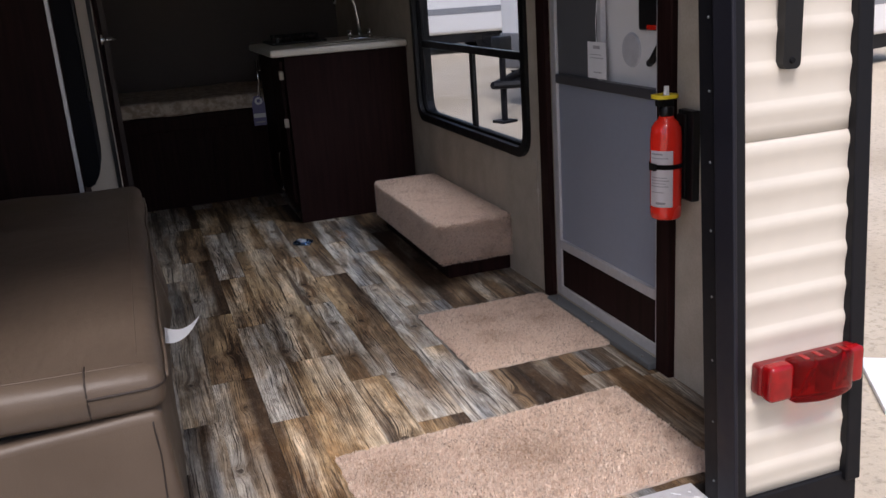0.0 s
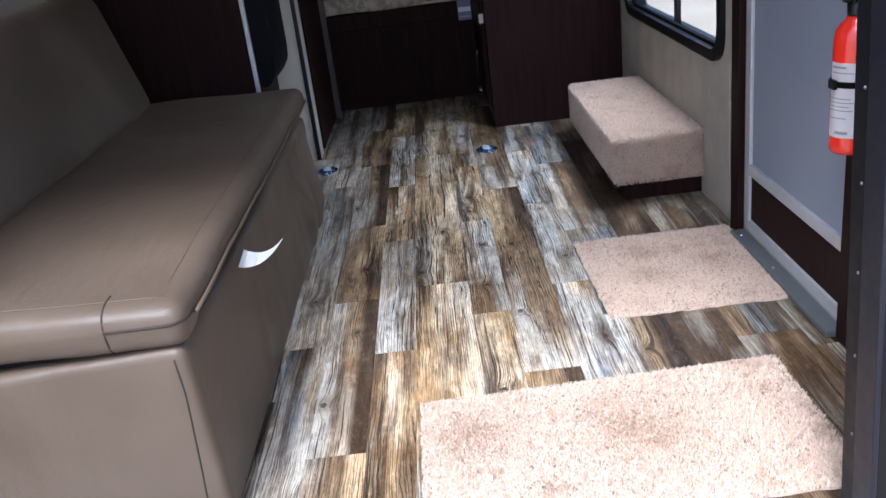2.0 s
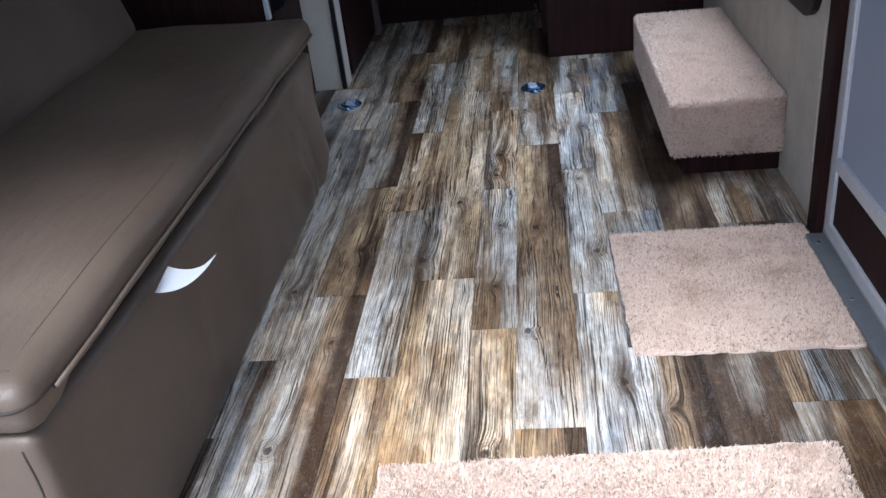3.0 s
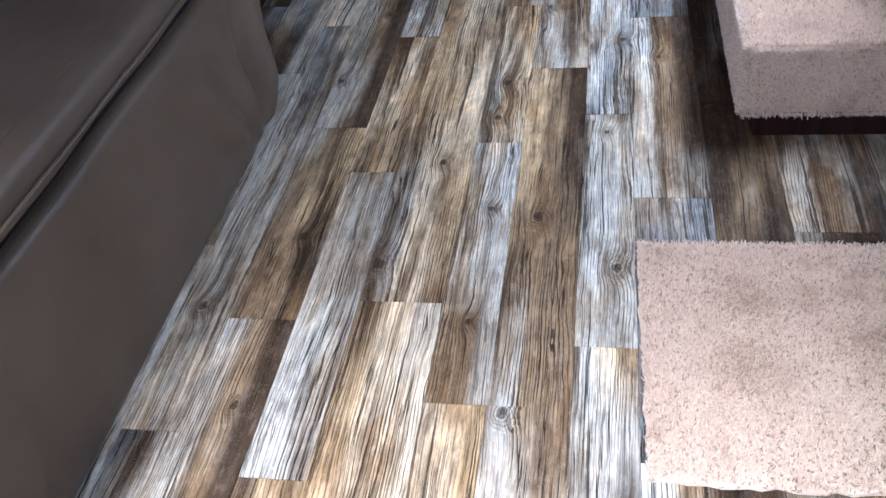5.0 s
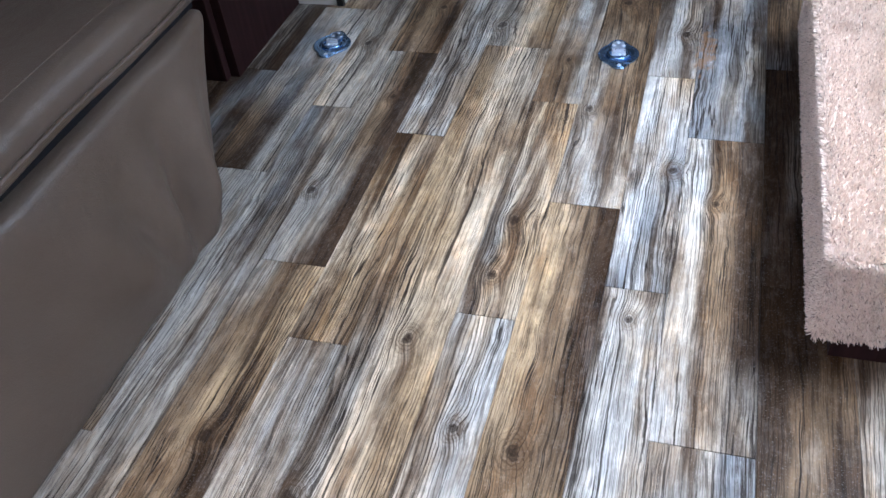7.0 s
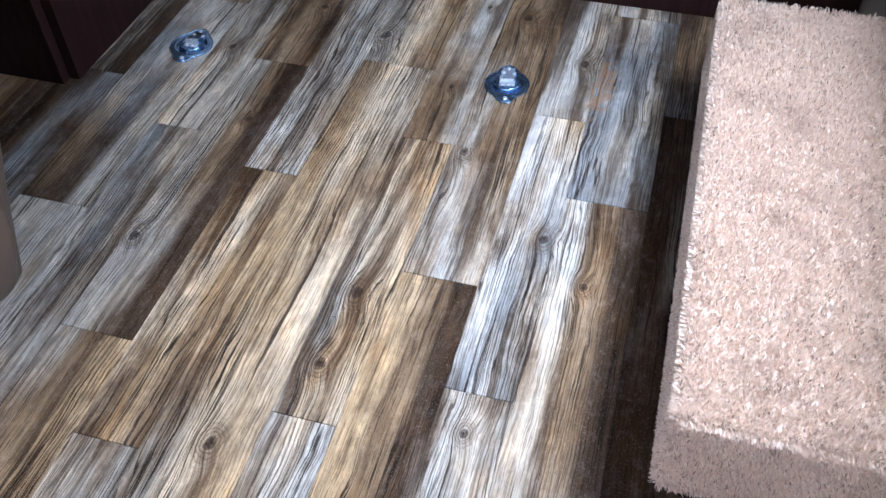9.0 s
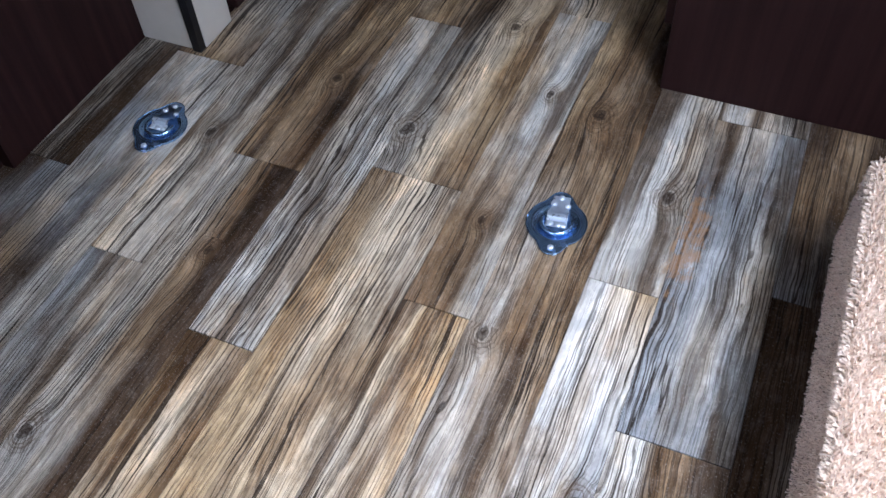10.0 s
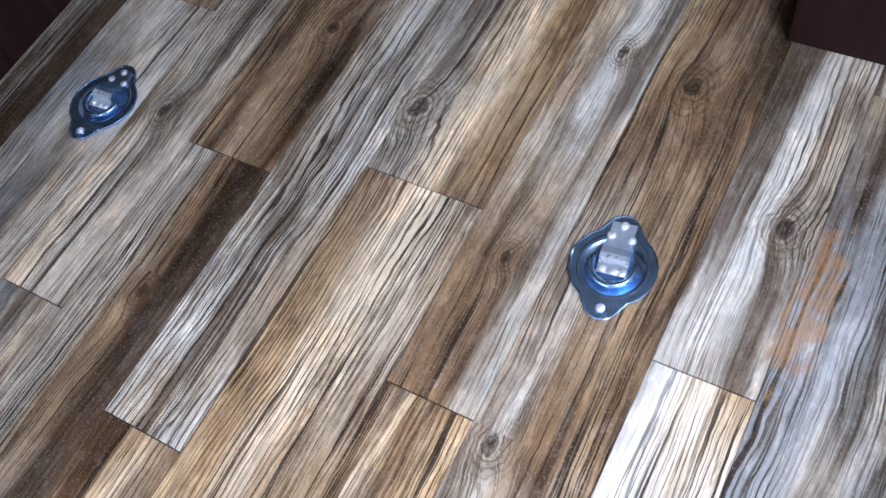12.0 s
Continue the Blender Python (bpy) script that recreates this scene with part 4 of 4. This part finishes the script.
part("ticking", soft(-0.622, 0.880, 2.795, FRONT - 0.01, 0.541, 0.628, 0.025, 0.05, quilt), MATTRESS, mt, "", True)

# ---- kitchen unit ----
kit = thing("kitchen_cabinet", (0.56, 2.3, 0), "dark cherry kitchen base cabinet with closed doors", "cabinet")
part("side_panel", box(0.240, 0.886, 2.032, 2.050, 0.0, 0.868, 0.002), CHERRY, kit, "dark cherry end panel")
part("carcass", box(0.252, 0.886, 2.051, 2.788, 0.07, 0.866), CHERRY, kit)
part("toe_kick", box(0.30, 0.880, 2.052, 2.78, 0.0, 0.07), BLACK, kit)
part("face_frame", box(0.240, 0.251, 2.051, 2.788, 0.06, 0.866), CHERRY, kit)
d1 = part("door", box(0.219, 0.239, 2.085, 2.335, 0.10, 0.845, 0.003), CHERRY, kit, "dark cherry door")
for z in (0.53, 0.775):
    part("hinge", box(0.212, 0.236, 2.062, 2.084, z - 0.022, z + 0.022, 0.003), WHITE_TRIM, d1, "pale hinge")
part("handle", tube([(0.217, 2.30, 0.13), (0.196, 2.30, 0.14), (0.196, 2.30, 0.34), (0.217, 2.30, 0.35)], 0.006, 8), CHROME, d1, "slim chrome pull", True)
d2 = part("door", box(0.219, 0.239, 2.345, 2.780, 0.10, 0.845, 0.003), CHERRY, kit, "dark cherry door")
part("handle", tube([(0.192, 2.72, 0.60), (0.192, 2.72, 0.82)], 0.006, 10), CHROME, d2, "slim chrome pull", True)
for z in (0.66, 0.76):
    part("standoff", rod((0.219, 2.72, z), (0.192, 2.72, z), 0.004, None, 10), CHROME, d2)
top = thing("worktop", (0.55, 2.3, 0.87), "cream laminate worktop on the kitchen cabinet", "worktop")
part("slab", soft(0.170, 0.888, 2.005, 2.790, 0.869, 0.905, 0.012, 0.1), COUNTER, top, "", True)
hang = thing("hang_tag", (0.19, 2.72, 0.45), "purple and white printed tag hanging from a chrome pull", "tag")
k = plate([(0.138, 0.445), (0.212, 0.445), (0.212, 0.575), (0.196, 0.615), (0.154, 0.615), (0.138, 0.575)], (2.7185, 2.721), "y")
part("card", k, PURPLE, hang, "purple printed card")
part("print", box(0.141, 0.209, 2.7172, 2.7184, 0.490, 0.515), PAPER, hang, "white printed band")
part("print", box(0.148, 0.202, 2.7172, 2.7184, 0.460, 0.468), INK, hang)
part("print", ring_frame(oval(0.155, 0.200, 0.565, 0.608, 0.02), oval(0.168, 0.187, 0.577, 0.597, 0.009), (2.7172, 2.7184), "y"), PAPER, hang, "white ring print")
part("loop", tube([(0.177, 2.72, 0.612), (0.182, 2.72, 0.64), (0.189, 2.72, 0.70)], 0.002, 6), PAPER, hang)
cook = thing("cooktop", (0.39, 2.6, 0.905), "black gas cooktop with low grates on the worktop", "cooktop")
part("tray", box(0.25, 0.56, 2.44, 2.76, 0.9055, 0.918, 0.004), BLACK, cook)
for x in (0.30, 0.37, 0.44, 0.51):
    part("grate_bar", tube([(x, 2.46, 0.919), (x, 2.47, 0.943), (x, 2.73, 0.943), (x, 2.74, 0.919)], 0.005, 6), BLACK, cook)
for y in (2.53, 2.67):
    part("grate_bar", rod((0.28, y, 0.946), (0.53, y, 0.946), 0.005, None, 8), BLACK, cook)
part("knob", rod((0.285, 2.452, 0.918), (0.285, 2.452, 0.94), 0.014, 0.011, 14), BLACK, cook)
note = thing("wall_sticker", (-1.398, 0.80, 1.15), "white printed sticker on the beige wall", "sticker")
part("sheet", box(-1.3995, -1.3980, 0.735, 0.80, 1.145, 1.26), PAPER, note)
for z in (1.16, 1.175, 1.19, 1.205, 1.22):
    part("print", box(-1.3980, -1.3972, 0.742, 0.793, z, z + 0.004), INK, note)
fau = thing("faucet", (0.73, 2.36, 0.903), "chrome high-arc faucet on the worktop", "faucet")
part("base_plate", soft(0.66, 0.80, 2.34, 2.385, 0.9035, 0.917, 0.006, 0.05), CHROME, fau, "", True)
part("spout", tube([(0.73, 2.365, 0.915), (0.728, 2.365, 1.00), (0.715, 2.365, 1.09), (0.69, 2.363, 1.15), (0.65, 2.36, 1.17), (0.61, 2.355, 1.14), (0.60, 2.352, 1.10)], 0.010, 12), CHROME, fau, "", True)
for x in (0.675, 0.785):
    part("knob", rod((x, 2.363, 0.915), (x, 2.363, 0.957), 0.012, 0.016, 14), CHROME, fau, "", True)
sink = thing("sink", (0.55, 2.3, 0.9), "pale sink rim set in the worktop", "sink")
part("rim", ring_frame(oval(0.42, 0.84, 2.10, 2.335, 0.04), oval(0.44, 0.82, 2.12, 2.315, 0.03), (0.9033, 0.909), "z"), WHITE_TRIM, sink)
part("bowl", plate(oval(0.44, 0.82, 2.12, 2.315, 0.03), (0.9032, 0.9045), "z"), plain("grey_bowl", (0.35, 0.34, 0.33), 0.3), sink)


# ---- recessed tie-down rings in the floor ----
def tie_down(at, turn):
    """A zinc recessed ring plate: rhombic flange with round ends, dished pan, clip plate and D ring."""
    o = thing("tie_down_ring", (0, 0, 0), "blue zinc recessed tie-down ring set in the plank floor", "tie-down", "tie-downs in the floor")
    # flange outline: a disc with two tapering ears
    R, L, e = 0.0485, 0.066, 0.019
    arc = []
    for s in (1, -1):
        for i in range(9):
            t = radians(-58 + 116 * i / 8)
            arc.append((s * (R * math.cos(t)), s * (R * math.sin(t))))
        for i in range(7):
            t = radians(35 + 110 * i / 6)
            arc.append((s * e * math.cos(t), s * (L - e + e * math.sin(t))))
    arc.sort(key=lambda p: math.atan2(p[1], p[0]))
    n = len(arc)
    # flange with the hole for the pan
    hole = [(0.039 * math.cos(math.atan2(b, a)), 0.039 * math.sin(math.atan2(b, a))) for a, b in arc]
    fl = part("flange", ring_frame(arc, hole, (0.0004, 0.0042), "z"), ZINC, o, "blue zinc flange")
    part("rim", tube([(a, b, 0.0040) for a, b in arc + arc[:1]], 0.0011, 6), ZINC, fl, "bright rolled edge", True)
    k = bmesh.new()
    prof = [(0.0405, 0.0046), (0.038, 0.0052), (0.0345, 0.0036), (0.031, 0.0018), (0.026, 0.0010), (0.0001, 0.0008)]
    rings = [[k.verts.new((r * math.cos(2 * math.pi * j / 36), r * math.sin(2 * math.pi * j / 36), z)) for j in range(36)] for r, z in prof]
    for a, b in zip(rings, rings[1:]):
        for j in range(36):
            k.faces.new((a[j], a[(j + 1) % 36], b[(j + 1) % 36], b[j]))
    part("pan", k, ZINC, o, "dished blue zinc pan", True)
    # D ring lying in the pan
    pts = [(0.024 * math.cos(radians(t)), 0.024 * math.sin(radians(t)) - 0.001, 0.006) for t in range(-205, 26, 11)]
    part("ring", tube(pts, 0.0038, 10), ZINC, o, "round zinc ring", True)
    # hinge clip: bright hump over the ring's bar with a bolted tongue
    k = bmesh.new()
    prof = [(0.056, 0.0052), (0.030, 0.0054), (0.022, 0.0062), (0.017, 0.0120), (0.010, 0.0145), (0.004, 0.0135), (0.000, 0.0066), (-0.012, 0.0058)]
    a = [k.verts.new((-0.0165 if y < 0.03 else -0.014, y, z)) for y, z in prof]
    b = [k.verts.new((0.0165 if y < 0.03 else 0.014, y, z)) for y, z in prof]
    for i in range(len(prof) - 1):
        k.faces.new((a[i], a[i + 1], b[i + 1], b[i]))
    bmesh.ops.solidify(k, geom=k.faces[:], thickness=0.0018)
    part("clip", k, BOLT_STEEL, o, "bright hinge clip")
    for x, y, z in ((0.0, 0.052, 0.0055), (-0.011, 0.037, 0.006), (0.012, 0.035, 0.006), (-0.010, -0.0065, 0.0066), (0.003, -0.007, 0.0066), (0.012, -0.0075, 0.0066), (0.0, -0.053, 0.0042)):
        part("bolt", lathe([(0.0052, z), (0.0052, z + 0.0015), (0.0035, z + 0.003), (0.0012, z + 0.0032)], (x, y), 14), BOLT_STEEL, o, "", True)
    o.matrix_basis = pose(at[0], at[1], 0.0, 0, 0, turn)
    return o


ring = tie_down((0.168, 1.655), 8)
copy_thing(ring, pose(-0.568, 1.620, 0.0, 0, 0, 2))


# ---- the lot outside ----
def trailer(name, x, y, turn, length, label):
    """A parked white travel trailer: box body with rounded edges, dark underside, windows, wheels."""
    o = thing(name, (0, 0, 0), label, "trailer", "parked trailers")
    part("body", soft(-1.2, 1.2, -length / 2, length / 2, 0.48, 3.1, 0.10, 0.8), WHITE_GEL, o, "white fibreglass body", True)
    part("stripe", box(-1.206, 1.206, -length / 2 + 0.2, length / 2 - 0.2, 0.95, 1.10), plain("grey_stripe", (0.25, 0.26, 0.28), 0.4), o, "grey side stripe")
    part("underframe", box(-1.1, 1.1, -length / 2 + 0.1, length / 2 - 0.1, 0.26, 0.52), BLACK_TRIM, o, "black chassis")
    for s in (-1, 1):
        for w in (-0.30, 0.12, 0.34):
            yy = w * length
            p = part("window", box(s * 1.19, s * 1.213, yy - 0.45, yy + 0.45, 1.55, 2.15, 0.004), BLACK, o, "dark window")
            part("pane", box(s * 1.212, s * 1.216, yy - 0.40, yy + 0.40, 1.60, 2.10), plain("dark_tinted_glass", (0.03, 0.035, 0.04), 0.08), p)
        for yy in (-0.45, 0.40):
            wv = part("wheel", rod((s * 0.92, yy, 0.34), (s * 1.12, yy, 0.34), 0.34, None, 28), RUBBER, o, "black tyre")
            part("rim", rod((s * 1.115, yy, 0.34), (s * 1.13, yy, 0.34), 0.2, 0.17, 20), RUBBER, wv)
    for s in (-1, 1):
        part("drawbar", tube([(s * 0.9, length / 2 - 0.1, 0.47), (0, length / 2 + 1.15, 0.47)], 0.05, 8), BLACK_TRIM, o)
    part("rock_guard", soft(-1.19, 1.19, length / 2 - 0.06, length / 2 + 0.02, 0.52, 1.0, 0.03, 0.4), plain("grey_stone_guard", (0.16, 0.16, 0.17), 0.45), o, "grey rock guard on the nose", True)
    part("battery_box", soft(-0.24, 0.24, length / 2 + 0.12, length / 2 + 0.30, 0.47, 0.72, 0.02, 0.2), BLACK_TRIM, o, "black battery box", True)
    part("jack", rod((0, length / 2 + 1.0, 0.02), (0, length / 2 + 1.0, 0.95), 0.04, None, 14), BLACK_TRIM, o, "tongue jack")
    part("jack_foot", box(-0.11, 0.11, length / 2 + 0.89, length / 2 + 1.11, 0.0, 0.03), BLACK_TRIM, o)
    part("jack_head", soft(-0.09, 0.09, length / 2 + 0.9, length / 2 + 1.1, 0.85, 1.05, 0.03, 0.1), BLACK, o, "", True)
    part("bottle", lathe([(0.10, 0.52), (0.15, 0.55), (0.15, 0.92), (0.10, 1.02), (0.04, 1.05)], (0, length / 2 + 0.45), 20), WHITE_GEL, o, "white gas bottle", True)
    o.matrix_basis = pose(x, y, GROUND, 0, 0, turn)
    return o


trailer("travel_trailer", 8.6, 19.2, 79, 8.0, "parked white travel trailer with dark windows")
trailer("travel_trailer", 8.1, 8.95, 107.5, 7.0, "parked white travel trailer with a tongue jack")
trailer("travel_trailer", 17.5, 33.0, 70, 8.5, "white travel trailer parked far across the lot")
bd = thing("white_board", (2.25, 0.05, GROUND), "white board lying on the sandy ground", "board")
q = plate([(2.325, 0.288), (2.054, -0.132), (2.75, -0.58), (3.02, -0.16)], (GROUND + 0.002, GROUND + 0.022), "z")
part("sheet", q, WHITE_GEL, bd)

# ---- plank floor ----
floor = new("floor")
tagged(floor, "weathered multi-tone plank vinyl floor", "floor", "", "structure")
TONES = {"P": (0.42, 0.41, 0.385), "W": (0.50, 0.415, 0.305), "D": (0.385, 0.342, 0.285), "T": (0.37, 0.27, 0.16), "O": (0.19, 0.135, 0.083),
         "A": (0.28, 0.262, 0.232), "S": (0.165, 0.174, 0.184), "U": (0.050, 0.033, 0.021)}
# column: left and right edge, then the joints within one repeat, each with the tones of the plank beyond it:
# five steps from near to far, three tones across; P pale, W cream, D drift, T tan, O oak, A ash, S slate, U umber
COLUMNS = [
    (-1.10, -0.94, [(0.30, "OUO OUO ODU DDO DOO"), (1.02, "AAA AAA APA PAA PAA")]),
    (-0.94, -0.80, [(0.70, "DOO DOU OOU OUU OUU")]),
    (-0.80, -0.665, [(0.05, "DAU DAU SAU OAA OOA"), (0.70, "AAU AAS USS USU UUS")]),
    (-0.665, -0.516, [(0.388, "OTO ODA DAA AAA AAA"), (1.083, "UUA OUA ASD SDP DPD")]),
    (-0.516, -0.411, [(-0.087, "WDD DAD ADA ASA SAD")]),
    (-0.411, -0.276, [(0.180, "OOO OOU OTO OOT AOT"), (0.822, "ADU AAU AOU DOU POU")]),
    (-0.276, -0.165, [(-0.166, "PPP PPD DPP DPA DDA"), (0.643, "OTO WTO WWT TWO OTO")]),
    (-0.165, 0.0, [(0.235, "AWO AWT TTW TWW OWD")]),
    (0.0, 0.107, [(0.0, "OOA OOA DPP WPP PWP"), (0.755, "DWW PWT DWW WWT WTT")]),
    (0.107, 0.246, [(-0.352, "DPD POO OOO TOU TOU")]),
    (0.246, 0.355, [(0.138, "PAP PPA APD PAP PDA"), (0.866, "SPS PSP PPS PPP PWT")]),
    (0.355, 0.508, [(0.553, "PDA DOU DOU POU POU"), (1.338, "SSS SAS SSA SSS DDS")]),
    (0.508, 0.652, [(0.200, "SAU OUU UOU UUO UUU"), (0.915, "UUA UUU UAU UUA UUU")]),
    (0.652, 0.812, [(-0.298, "OSA OSA ASU AUU AUU"), (0.45, "DOO DOA OAO AOO AOO")]),
    (0.812, 0.889, [(0.35, "SAA SAO OAA OAA OAA"), (1.05, "AOU AOU UAA UAA UAA")]),
]


def plank(x0, x1, y0, y1, tones, whole, parent):
    """One plank, laid from y0 to y1: flat face, tiny rounded arris, tones blended over its whole length and width."""
    g, e = 0.0004, 0.0008
    grid = [[Vector(TONES[c]) for c in row] for row in tones.split()]
    us = [0, 0, 0.26, 0.40, 0.60, 0.74, 1, 1]
    spots = sorted({min(y1 - e, max(y0 + e, whole[0] + (whole[1] - whole[0]) * i / 8)) for i in range(9)} | {y0 + e, y1 - e})
    ys = [spots[0], *spots, spots[-1]]
    n, m = len(us), len(ys)
    verts, cols = [], []
    for j, y in enumerate(ys):
        v = 3.999 * (y - whole[0]) / (whole[1] - whole[0])
        k = max(0, min(3, int(v)))
        row = [grid[k][i].lerp(grid[k + 1][i], v - k) for i in range(3)]
        for i, u in enumerate(us):
            verts.append((x0 + g + u * (x1 - x0 - 2 * g), y, -0.005 if i in (0, n - 1) or j in (0, m - 1) else 0.0))
            cols.append((*row[0 if i < 3 else 1 if i < 5 else 2], 1.0))
    faces = [(j * n + i, j * n + i + 1, j * n + n + i + 1, j * n + n + i) for j in range(m - 1) for i in range(n - 1) if not (i in (0, n - 2) and j in (0, m - 2))]
    me = bpy.data.meshes.new("plank")
    me.from_pydata(verts, [], faces)
    me.color_attributes.new("tone", "FLOAT_COLOR", "POINT").data.foreach_set("color", np.array(cols).ravel())
    me.materials.append(PLANK)
    ob = new("plank", me)
    ob.parent = parent
    return ob


for x0, x1, joints in COLUMNS:
    starts = sorted((y + PERIOD * r, t) for y, t in joints for r in range(-2, 4))
    for (a, t), (b, _) in zip(starts, starts[1:]):
        y0, y1 = max(a, -0.94), min(b, 2.84)
        if y1 - y0 > 0.03:
            plank(x0, x1, y0, y1, t, (a, b), floor)
